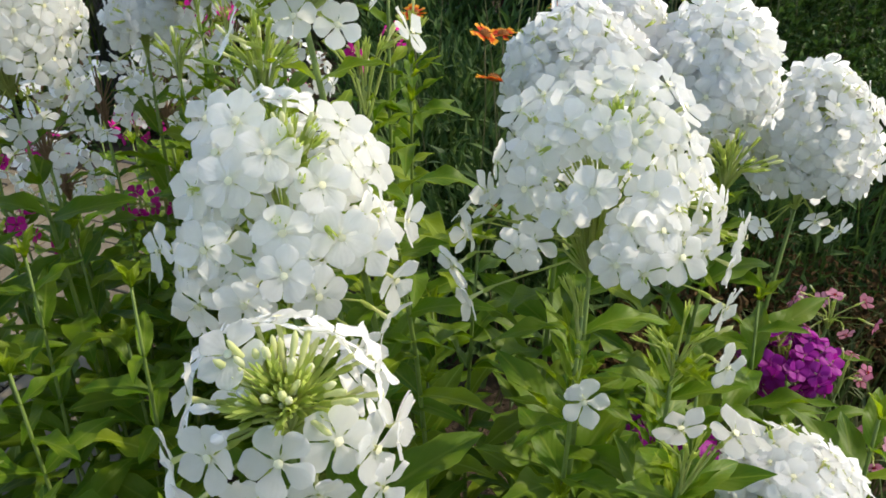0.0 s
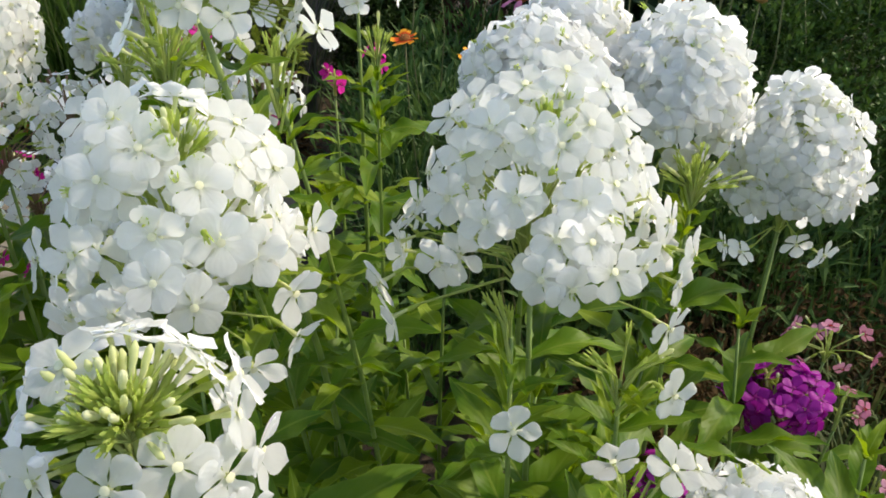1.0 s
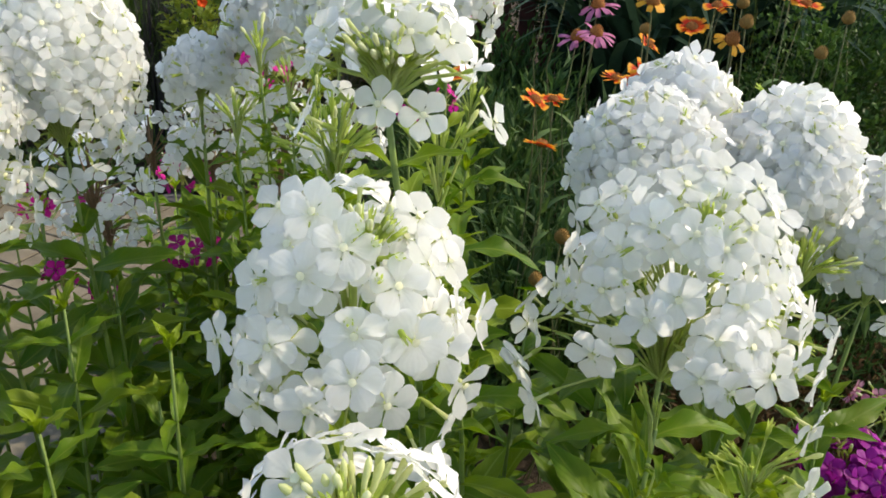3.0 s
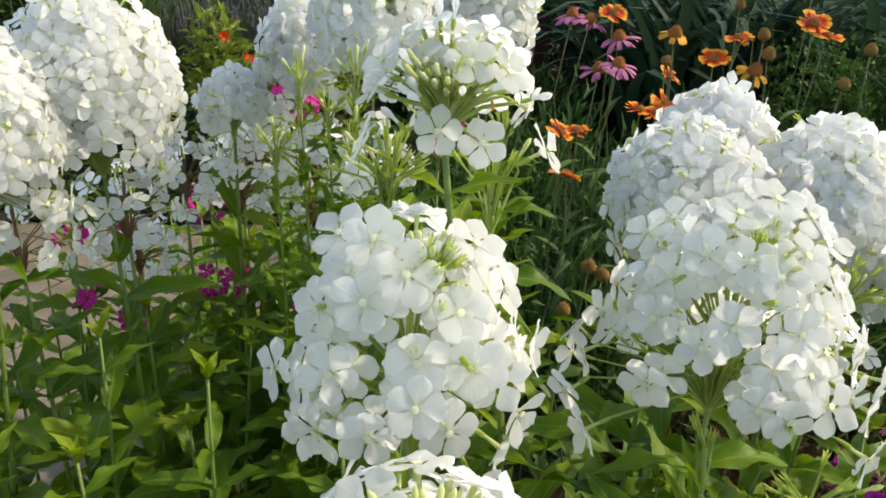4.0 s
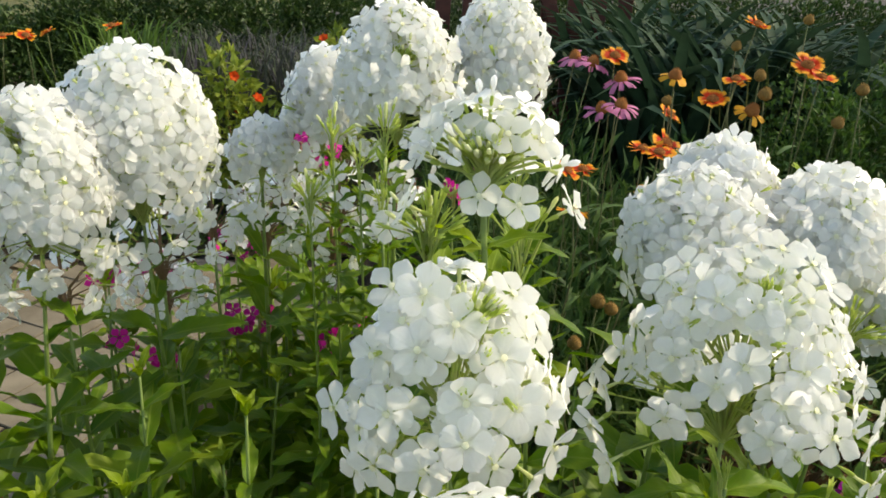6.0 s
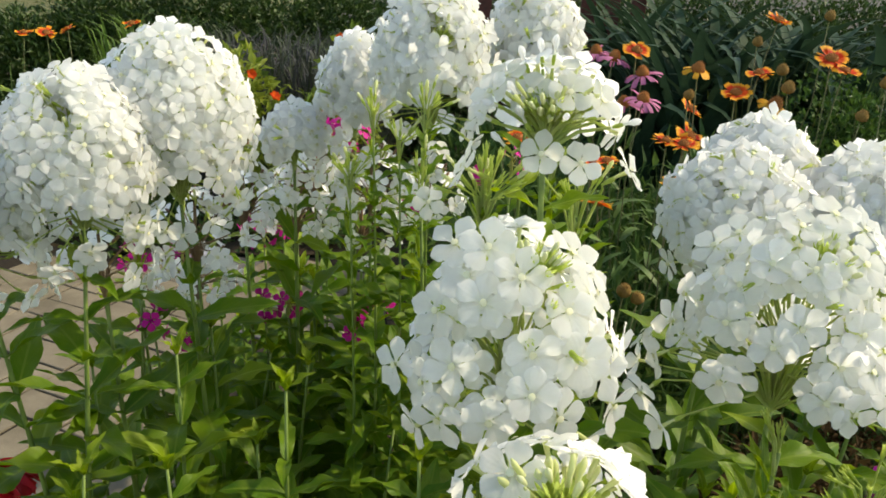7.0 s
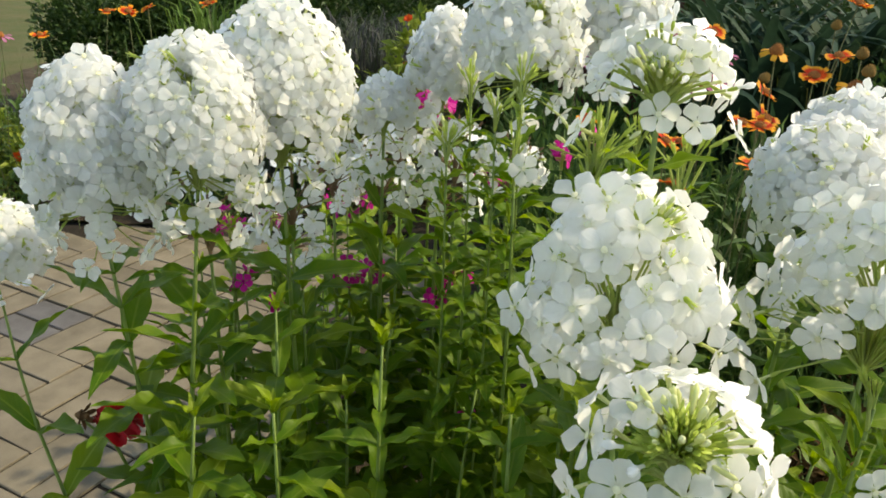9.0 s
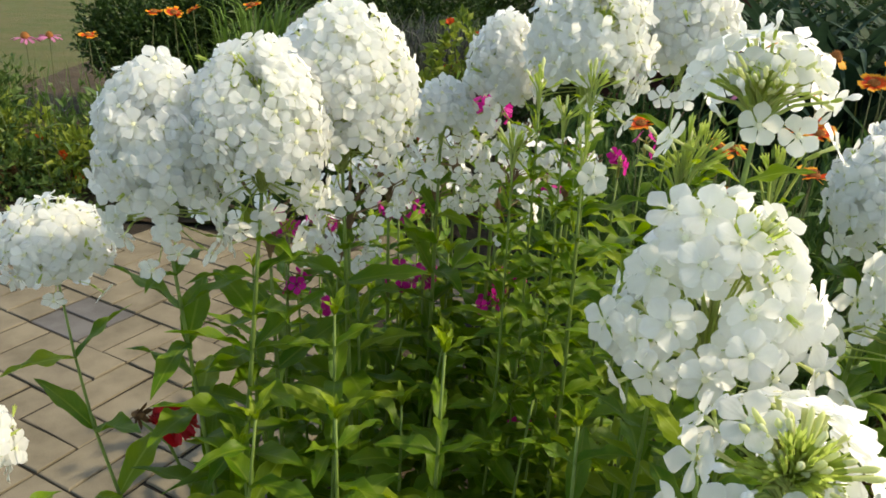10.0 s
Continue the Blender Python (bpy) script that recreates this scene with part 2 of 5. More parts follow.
class Build:
    """Collects vertices, faces, material slots and leaf axes of one mesh."""

    def __init__(self):
        self.v, self.f, self.m, self.uv = [], [], [], []

    def grid(self, rows, slot=0):
        """rows: lists of (point, u, v)."""
        start, wide = len(self.v), len(rows[0])
        for row in rows:
            for p, a, b in row:
                self.v.append(tuple(p))
                self.uv.append((a, b))
        for i in range(len(rows) - 1):
            for j in range(wide - 1):
                k = start + i * wide + j
                self.f.append((k, k + 1, k + wide + 1, k + wide))
                self.m.append(slot)

    def tube(self, points, radii, sides=6, slot=0, cap=True):
        start = len(self.v)
        points = [Vector(p) for p in points]
        for i, (p, r) in enumerate(zip(points, radii)):
            d = (points[min(i + 1, len(points) - 1)] - points[max(i - 1, 0)]).normalized()
            a = d.orthogonal().normalized() if i == 0 else (a - d * a.dot(d)).normalized()
            b = d.cross(a)
            for k in range(sides):
                t = 2 * math.pi * k / sides
                self.v.append(tuple(p + (a * math.cos(t) + b * math.sin(t)) * r))
                self.uv.append((k / sides, i / (len(points) - 1)))
        for i in range(len(points) - 1):
            for k in range(sides):
                s, e = start + i * sides + k, start + i * sides + (k + 1) % sides
                self.f.append((s, e, e + sides, s + sides))
                self.m.append(slot)
        if cap:
            self.f.append(tuple(range(start + (len(points) - 1) * sides, start + len(points) * sides)))
            self.m.append(slot)

    def blade(self, base, way, up, length, width, droop, slot=0, steps=4):
        """A tapering bent strip, three vertices across."""
        way, up = Vector(way).normalized(), Vector(up)
        side = way.cross(up).normalized()
        rows = []
        for i in range(steps + 1):
            s = i / steps
            c = Vector(base) + way * length * s - Vector((0, 0, 1)) * droop * length * s * s
            w = width * (math.sin(math.pi * min(1, 0.12 + 0.88 * s)) ** 0.8 + 0.02) / 2
            lift = up * width * 0.12
            rows.append([(c - side * w + lift, 0, s), (c, 0.5, s), (c + side * w + lift, 1, s)])
        self.grid(rows, slot)

    def mesh(self, name, mats):
        return mesh_of(name, self.v, self.f, mats, self.m, self.uv)


def part(name, me, parent, m=None, label=""):
    ob = new(name, me)
    ob.parent = parent
    if m is not None:
        ob.matrix_basis = m
    if label:
        ob["label"] = label
    return ob


def thing(name, place, label, category, group="", kind=""):
    ob = new(name)
    ob.empty_display_size = 0.05
    ob.location = place
    return tagged(ob, label, category, group, kind)


def aim(place, out, spin, size=1.0):
    """A pose whose z axis points along out."""
    q = Vector(out).to_track_quat("Z", "Y")
    return Matrix.LocRotScale(Vector(place), q @ Euler((0, 0, spin)).to_quaternion(), Vector((size,) * 3))


# ---- flower pieces ----
def floret_mesh(name, petal, seed, radius=0.0182, cup=0.15, petals=5, tube_len=0.018, eye_mat=None):
    r = random.Random(seed)
    b = Build()
    for k in range(petals):
        turn = 2 * math.pi * k / petals + r.uniform(-0.09, 0.09)
        long = radius * r.uniform(0.93, 1.05)
        wide = radius * r.uniform(0.385, 0.44)
        tilt = cup + r.uniform(-0.20, 0.18)
        curl = r.uniform(-0.25, 0.20)
        lean = r.uniform(0.02, 0.09)
        notch = r.uniform(0.01, 0.09)
        rows = []
        for i in range(8):
            s = (0, 0.2, 0.42, 0.6, 0.75, 0.87, 0.95, 1.0)[i]
            w = wide * (0.16 + 0.84 * math.sin(0.5 * math.pi * min(1, s / 0.64)) ** 2.1)
            if s > 0.64:
                w = wide * math.sqrt(max(0.0, 1 - ((s - 0.64) / 0.372) ** 2))
            row = []
            for j in range(5):
                a = j / 2 - 1
                x = 0.0012 + long * s * (1 - notch * (1 - abs(a)) * s) - 0.10 * long * s * s * a * a
                y = w * a
                z = tilt * long * s + curl * long * s * s * 0.5 + lean * y + (0.10 * (1 - a * a) - 0.05 * math.exp(-(a / 0.3) ** 2)) * radius * s + 0.0006 * math.sin(5 * s + 3 * a + seed)
                row.append((x, y, z, a * 0.5 + 0.5, s))
            rows.append(row)
        c, sn = math.cos(turn), math.sin(turn)
        b.grid([[((x * c - y * sn, x * sn + y * c, z + 0.0003 * k), u, v) for x, y, z, u, v in row] for row in rows])
    # pale eye
    eye = len(b.v)
    b.v.append((0, 0, 0.0032))
    b.uv.append((0.5, 0))
    for k in range(8):
        t = math.pi * k / 4
        b.v.append((0.0024 * math.cos(t), 0.0024 * math.sin(t), 0.0024 + 0.0003 * (k % 2)))
        b.uv.append((0.5, 0))
    for k in range(8):
        b.f.append((eye, eye + 1 + k, eye + 1 + (k + 1) % 8))
        b.m.append(1)
    b.tube([(0, 0, -tube_len), (0.0006, 0, -tube_len * 0.5), (0, 0, 0.0006)], [0.0013, 0.0011, 0.0019], 6, 2, False)
    b.tube([(0, 0, -tube_len - 0.003), (0, 0, -tube_len + 0.003), (0, 0, -tube_len + 0.007)], [0.0009, 0.0019, 0.0016], 6, 3, False)
    return b.mesh(name, [petal, eye_mat or EYE, TUBE, CALYX])


def bud_mesh(name, seed, tip, low=0.013, high=0.019, girth=0.0018):
    r = random.Random(seed)
    b = Build()
    h = r.uniform(low, high)
    fat = girth * r.uniform(0.86, 1.14)
    b.tube([(0, 0, 0), (0, 0, 0.004), (0, 0, 0.008)], [0.0010, 0.0018, 0.0014], 6, 1, False)
    b.tube([(0, 0, 0.006), (0.0004, 0, h * 0.55), (0, 0, h * 0.72), (0, 0.0003, h * 0.9), (0, 0, h)], [0.0011, 0.0013, fat, fat * 0.9, 0.0005], 7, 0)
    return b.mesh(name, [tip, CALYX])


def calyx_mesh(seed):
    """An empty or unopened calyx: a short green tube with five pointed teeth."""
    r = random.Random(seed)
    b = Build()
    h = r.uniform(0.006, 0.008)
    b.tube([(0, 0, -0.004), (0, 0, 0.0), (0, 0, h * 0.5), (0, 0, h)], [0.0008, 0.0011, 0.0018, 0.0015], 6, 0, False)
    for k in range(5):
        t = k * 1.257 + r.uniform(-0.1, 0.1)
        c = Vector((math.cos(t), math.sin(t), 0))
        b.blade(c * 0.0013 + Vector((0, 0, h * 0.85)), (c.x * 0.15, c.y * 0.15, 1.0), (c.x, c.y, 0), r.uniform(0.0055, 0.0085), 0.0015, 0.1)
    return b.mesh("calyx", [CALYX])


WHITE_FLORETS = [floret_mesh("white_floret", WHITE, 20 + k, 0.0182, c) for k, c in enumerate((0.05, 0.12, -0.05, 0.22, 0.02, -0.14, 0.34, 0.1))]
SMALL_FLORETS = [floret_mesh("small_white_floret", WHITE, 50 + k, 0.0176, c) for k, c in enumerate((0.05, 0.2, -0.1, 0.3, 0.0))]
MAGENTA_FLORETS = [floret_mesh("magenta_floret", MAGENTA, 70 + k, 0.0148, c, eye_mat=MAGENTA) for k, c in enumerate((0.1, -0.1, 0.35))]
PURPLE_FLORETS = [floret_mesh("purple_floret", PURPLE, 80 + k, 0.0160, c, eye_mat=PURPLE) for k, c in enumerate((0.1, -0.1, 0.35))]
PINK_FLORETS = [floret_mesh("pink_floret", PINK, 90 + k, 0.0125, c, eye_mat=RED) for k, c in enumerate((0.1, -0.1, 0.3))]
BUDS = [bud_mesh("flower_bud", 30 + k, BUD) for k in range(4)]
FADED_BUDS = [bud_mesh("faded_bud", 60 + k, FADED) for k in range(3)]
WHITE_BUDS = [bud_mesh("white_bud", 40 + k, TUBE, 0.021, 0.027) for k in range(3)]
OPENING_BUDS = [bud_mesh("opening_bud", 64 + k, WHITE, 0.022, 0.027, 0.0029) for k in range(3)]
CALYCES = [calyx_mesh(45 + k) for k in range(4)]
INNER = CALYCES + BUDS[:3]


def leaf_mesh(name, mat, seed, length=0.1, width=0.0255):
    r = random.Random(seed)
    b = Build()
    droop, fold, wave = r.uniform(0.15, 0.70), r.uniform(0.15, 0.55), r.uniform(0.08, 0.20)
    twist, swing, ph = r.uniform(-0.5, 0.5), r.uniform(-0.12, 0.12), r.uniform(0, 6)
    rows = []
    for i in range(15):
        s = i / 14
        w = width / 2 * (math.sin(math.pi * min(1.0, 0.05 + 0.95 * s ** 0.85)) ** 0.85 + 0.03)
        w *= 1 + 0.05 * math.sin(31 * s + 2 * ph)
        if i == 14:
            w = 0.0004
        cx = length * (s - 0.18 * droop * s ** 2)
        cz = length * (0.22 * s - droop * 0.75 * s ** 2)
        row = []
        for j in range(5):
            a = j / 2 - 1
            tw = twist * s
            y, z = w * a, fold * w * abs(a) + wave * length * 0.35 * math.sin(12 * s + ph + (1.9 if a > 0 else 0)) * abs(a) ** 3 * math.sin(math.pi * min(1, s * 1.05))
            row.append(((cx, y * math.cos(tw) - z * math.sin(tw) + swing * length * s * s, cz + y * math.sin(tw) + z * math.cos(tw)), a * 0.5 + 0.5, s))
        rows.append(row)
    b.grid(rows)
    return b.mesh(name, [mat])


LEAVES = [leaf_mesh("phlox_leaf", LEAF, 100 + k) for k in range(10)]
YOUNGS = [leaf_mesh("young_leaf", YOUNG, 130 + k, 0.1, 0.024) for k in range(6)]


def gathered(name, pieces):
    """Many placed copies of a few meshes, joined into one mesh with the first one's materials."""
    verts, faces, index, uvs = [], [], [], []
    for me, m in pieces:
        start = len(verts)
        where = np.empty(len(me.vertices) * 3)
        me.vertices.foreach_get("co", where)
        where = where.reshape(-1, 3) @ np.array(m.to_3x3()).T + np.array(m.translation)
        verts += where.tolist()
        flat = np.zeros((len(me.vertices), 2))
        for poly in me.polygons:
            faces.append(tuple(start + v for v in poly.vertices))
            index.append(poly.material_index)
            for v, k in zip(poly.vertices, poly.loop_indices):
                flat[v] = me.uv_layers[0].data[k].uv
        uvs += flat.tolist()
    return mesh_of(name, verts, faces, list(pieces[0][0].materials), index, uvs)


def profile(shape, h):
    for (h0, r0), (h1, r1) in zip(shape, shape[1:]):
        if h <= h1:
            return r0 + (r1 - r0) * (h - h0) / (h1 - h0)
    return shape[-1][1]


DOME = ((0.0, 0.74), (0.20, 0.97), (0.45, 1.0), (0.68, 0.86), (0.86, 0.58), (0.95, 0.34), (1.0, 0.08))
CONE_HEAD = ((0.0, 0.96), (0.15, 1.0), (0.4, 0.78), (0.65, 0.56), (0.85, 0.38), (0.95, 0.26), (1.0, 0.06))
BULLET = ((0.0, 0.80), (0.15, 0.98), (0.34, 0.97), (0.55, 0.84), (0.75, 0.64), (0.90, 0.42), (0.97, 0.24), (1.0, 0.08))
LONG = ((0.0, 0.84), (0.15, 0.98), (0.45, 1.0), (0.70, 0.88), (0.86, 0.62), (0.95, 0.38), (1.0, 0.08))
FLAT = ((0.0, 0.55), (0.3, 0.85), (0.6, 1.0), (0.8, 0.86), (0.95, 0.45), (1.0, 0.1))


def flower_head(plant, middle, wide, tall, count, florets, shape=DOME, fixed=(), buds=10, gap=None, seed=1, stem_top=None, name="flower_head", bud_set=None, tilt=(0, 0), lift=0.0, snug=False, wood=None, holes=(), lace=0.25):
    """A panicle: green branches, with each floret and bud as a piece of its own. middle is relative to the plant."""
    r = random.Random(seed)
    lean = Matrix.Rotation(tilt[0], 3, "X") @ Matrix.Rotation(tilt[1], 3, "Y")
    spots, inner = [], []
    for off in fixed:
        p = Vector(off) / 1000
        if snug:
            reach = math.hypot(p.x, p.y)
            limit = 1.05 * wide / 2 * profile(shape, min(1, max(0, p.z / tall + 0.5))) + 0.004
            if reach > limit:
                p.x, p.y = p.x * limit / reach, p.y * limit / reach
        if gap and (p - Vector(gap[0])).length < gap[1] * 0.8:
            continue
        n = Vector((p.x * 0.9, p.y - 0.040, p.z * (0.95 if p.z > 0.03 else 0.55) + 0.012)).normalized()
        n = (n + Vector((r.uniform(-.14, .14), r.uniform(-.1, .05), r.uniform(-.12, .12)))).normalized()
        spots.append((p, n, True))
        if p.z > -0.25 * tall:
            inner.append((Vector((p.x * 0.80, p.y * 0.80, p.z * 0.84 - 0.004)), n))
    # spread the florets evenly: of several random spots take the one farthest from the others
    count = int(count * 1.02) if count > 28 else count
    heights = np.array([(k + 0.5) / 60 for k in range(60)])
    weight = (np.array([profile(shape, h) for h in heights]) + 0.05) * np.where(heights < 0.26, 0.40, 1.0)
    g = np.random.default_rng(seed)
    chosen = np.empty((count, 3))
    for k in range(count):
        h = np.clip(g.choice(heights, 14, p=weight / weight.sum()) + g.uniform(-0.01, 0.01, 14), 0, 1)
        t = g.uniform(0, 2 * np.pi, 14)
        rad = np.array([profile(shape, a) for a in h]) * wide / 2
        cand = np.stack([rad * np.cos(t), rad * np.sin(t), (h - 0.5) * tall], 1)
        if k:
            gap_to = np.linalg.norm(cand[:, None] - chosen[None, :k], axis=2).min(1) * np.where(h < 0.26, 0.72, 1.0)
            best = int(gap_to.argmax())
        else:
            best = 0
        chosen[k] = cand[best]
        h, t = float(h[best]), float(t[best])
        inset = r.choice((1.0, 1.0, 0.97, 0.92, 1.03))
        p = Vector((chosen[k][0] * inset, chosen[k][1] * inset, chosen[k][2]))
        if h < 0.2 and count > 40 and not fixed:
            p.z -= r.choice((0, 0.008, 0.018, 0.03))
        slope = (profile(shape, min(1, h + 0.06)) - profile(shape, max(0, h - 0.06))) / 0.12 * wide / 2 / tall
        n = Vector((math.cos(t), math.sin(t), -slope)).normalized()
        n = (n + Vector((r.gauss(0, 0.14), r.gauss(0, 0.14), r.gauss(0, 0.13)))).normalized()
        p, n = lean @ p + Vector((0, 0, lift)), lean @ n
        if gap and (p - Vector(gap[0])).length < gap[1]:
            continue
        if any((p - Vector(c)).length < size for c, size in holes):
            continue
        if count > 40 and h < lace and any((s[0] - p).length < 0.031 for s in spots):
            continue
        if any(s[2] and (s[0] - p).length < (0.025 if h < 0.35 else 0.021) for s in spots):
            continue
        spots.append((p, n, False))
        if count > 28 and h > max(0.16, lace - 0.12) and not (gap and (p * 0.82 - Vector(gap[0])).length < gap[1] + 0.006) and not any((p * 0.9 - Vector(c)).length < size + 0.006 for c, size in holes):
            for shrink in ((0.84, 0.70) if not fixed else (0.78,)):
                inner.append((Vector((p.x * shrink, p.y * shrink, p.z * (shrink + 0.04) - 0.004)), (n + Vector((r.gauss(0, 0.3), r.gauss(0, 0.3), r.gauss(0, 0.25)))).normalized()))
    b = Build()
    foot = Vector(stem_top) - Vector(middle) if stem_top is not None else Vector((0, 0, -tall * 0.55))
    for p, n, _ in spots:
        end = p - n * 0.021
        mid = Vector((end.x * 0.25, end.y * 0.25, foot.z * 0.35 + end.z * 0.5))
        b.tube([foot, mid, end], [0.0015, 0.0011, 0.0008], 4, 0, False)
    core = [foot, foot.lerp(Vector((0, 0, tall * 0.25)), 0.6), lean @ Vector((0, 0, tall * 0.36))]
    b.tube(core, [0.003, 0.0024, 0.0012], 6)
    head = part(name, b.mesh("panicle_branches", [wood or BRANCH]), plant, Matrix.Translation(middle))
    if inner:
        part("inner_blossom", gathered("inner_blossom", [(r.choice(florets), aim(p, n, r.uniform(0, 6.28), r.uniform(0.85, 1.0))) for p, n in inner]), head)["kind"] = "stuff"
        ring = []
        for p, n in inner[::2 if fixed else 5]:
            way = (n + Vector((r.gauss(0, 0.35), r.gauss(0, 0.35), r.gauss(0, 0.3)))).normalized()
            ring.append((r.choice(CALYCES), aim(p + Vector((r.gauss(0, 0.009), r.gauss(0, 0.009), r.gauss(0, 0.009))), way, r.uniform(0, 6), r.uniform(0.9, 1.2))))
        part("inner_calyx", gathered("inner_calyx", ring), head)["kind"] = "stuff"
    for p, n, key in spots:
        m = aim(p, n, r.uniform(0, 6.28), r.uniform(0.97, 1.06) if key else r.uniform(0.86, 1.05))
        part("floret", r.choice(florets), head, m)
    for k in range(buds):
        if gap:
            c = Vector(gap[0])
            base = c * 0.50
            d = (c.normalized() + Vector((r.gauss(0, 0.50), r.gauss(0, 0.50), r.gauss(0, 0.45)))).normalized()
            q = base + d * r.uniform(0.006, 0.028)
        else:
            t, e = r.uniform(0, 6.28), r.uniform(0.2, 1.2)
            d = lean @ Vector((math.cos(t) * math.sin(e), math.sin(t) * math.sin(e), math.cos(e)))
            q = lean @ Vector((d.x * wide * 0.33, d.y * wide * 0.33, tall * 0.36 * d.z))
        part("bud", r.choice(bud_set or (INNER if gap else BUDS)), head, aim(q, d, r.uniform(0, 6), r.uniform(0.85, 1.25)))
    return head


def phlox_plant(base, top, label, bend=(0, 0), leaves=(0.12, 0.96), step=0.062, leaf_size=1.0, young=0.0, seed=1, radius=0.0034, category="phlox", group="white phlox clump", tip_leaves=False, splay=1.0):
    """An upright stem with crossed pairs of leaves. Returns the plant; its head is added after."""
    r = random.Random(seed)
    plant = thing("phlox_plant", base, label, category, group)
    a, z = Vector((0, 0, 0)), Vector(top) - Vector(base)
    pts = [a.lerp(z, s) + Vector((bend[0], bend[1], 0)) * math.sin(math.pi * s) for s in (0, 0.17, 0.34, 0.5, 0.67, 0.84, 1.0)]
    b = Build()
    b.tube(pts, [radius * k for k in (1.25, 1.2, 1.1, 1.0, 0.9, 0.75, 0.6)], 8)
    part("stem", b.mesh("stem", [STEM]), plant)
    length = z.length
    count = int(length * (leaves[1] - leaves[0]) / step)
    turn = r.uniform(0, 3.14)
    for i in range(count):
        s = leaves[0] + (leaves[1] - leaves[0]) * (i + 0.5) / count
        k = min(5, int(s * 6))
        p = pts[k].lerp(pts[k + 1], s * 6 - k)
        turn += math.pi / 2 + r.uniform(-0.2, 0.2)
        size = 1.13 * leaf_size * (0.72 + 0.45 * math.sin(math.pi * min(1, 0.15 + 0.75 * s))) * r.uniform(0.85, 1.15)
        if s > 0.85:
            size *= 0.72
        for side in (0, math.pi):
            if r.random() < 0.05:
                continue
            pool = YOUNGS if r.random() < young + (0.35 if s > 0.85 and young > 0.2 else 0) else LEAVES
            pitch = -r.uniform(0.15, 0.55) * splay
            rot = Euler((r.uniform(-0.25, 0.25), pitch, turn + side + r.uniform(-0.2, 0.2))).to_quaternion()
            part("leaf", r.choice(pool), plant, Matrix.LocRotScale(p, rot, Vector((size, size * r.uniform(0.85, 1.2), size))))
    if tip_leaves:
        for k in range(5):
            rot = Euler((0, -r.uniform(0.7, 1.25), turn + k * 1.3)).to_quaternion()
            sz = leaf_size * r.uniform(0.3, 0.55)
            part("leaf", r.choice(YOUNGS), plant, Matrix.LocRotScale(pts[-1], rot, Vector((sz, sz, sz))))
    return plant


# ---- ground, beds and paving ----
def sheet(name, x0, y0, x1, y1, z, mat, cells, rough, seed):
    b = Build()
    nx, ny = cells
    b.grid([[((x0 + (x1 - x0) * i / nx, y0 + (y1 - y0) * j / ny,
               z + rough * noise.noise(Vector((x0 + (x1 - x0) * i / nx, y0 + (y1 - y0) * j / ny, seed)) * 6)), i / nx, j / ny) for i in range(nx + 1)] for j in range(ny + 1)])
    return new(name, b.mesh(name, [mat]))


ground = sheet("ground", -300, -300, 300, 300, -0.075, LAWN, (60, 60), 0.0, 0)
tagged(ground, "dry green lawn stretching away behind the flower beds", "lawn", kind="structure")


gravel = sheet("gravel_yard", 1.2, 5.0, 40, 60, -0.055, GRAVEL, (20, 20), 0.0, 1)
tagged(gravel, "pale grey gravel yard beyond the garden fence", "gravel", kind="structure")


def bed(name, x0, y0, x1, y1, seed, label):
    ob = sheet(name, x0, y0, x1, y1, 0.012, SOIL, (int((x1 - x0) * 14), int((y1 - y0) * 14)), 0.018, seed)
    return tagged(ob, label, "soil", kind="structure")


bed("flower_bed_1", 0.92, -2.6, 7.0, 0.0, 3, "dark crumbly soil of the flower bed under the phlox")
bed("flower_bed_2", 1.32, 0.0, 7.0, 9.0, 5, "dark garden soil under coneflowers and blanket flowers")
bed("flower_bed_3", -1.5, 0.80, 1.32, 9.0, 7, "dark garden soil of the bed beyond the path")

TURN = Matrix.Rotation(radians(-30), 4, "Z")


def paver_mesh(name, mat, seed):
    """One 20 x 10 cm paving brick with rounded, slightly chipped edges; top at z = 0."""
    r = random.Random(seed)
    b = Build()
    a, c, h, e = 0.0968, 0.0468, 0.06, 0.003
    rings = [(a, c, -h), (a, c, -e), (a - e * 0.35, c - e * 0.35, -e * 0.3), (a - e, c - e, 0.0)]
    start = 0
    for k, (x, y, z) in enumerate(rings):
        for sx, sy in ((-1, -1), (0, -1), (1, -1), (1, 1), (0, 1), (-1, 1)):
            j = r.uniform(-0.0012, 0.0012) if k else 0
            b.v.append((sx * x + j, sy * y + j, z))
            b.uv.append((0, 0))
    for k in range(len(rings) - 1):
        for i in range(6):
            s, t = k * 6 + i, k * 6 + (i + 1) % 6
            b.f.append((s, t, t + 6, s + 6))
            b.m.append(0)
    b.f.append(tuple(range(18, 24)))
    b.m.append(0)
    me = b.mesh(name, [mat])
    me.polygons.foreach_set("use_smooth", [False] * len(me.polygons))
    return me


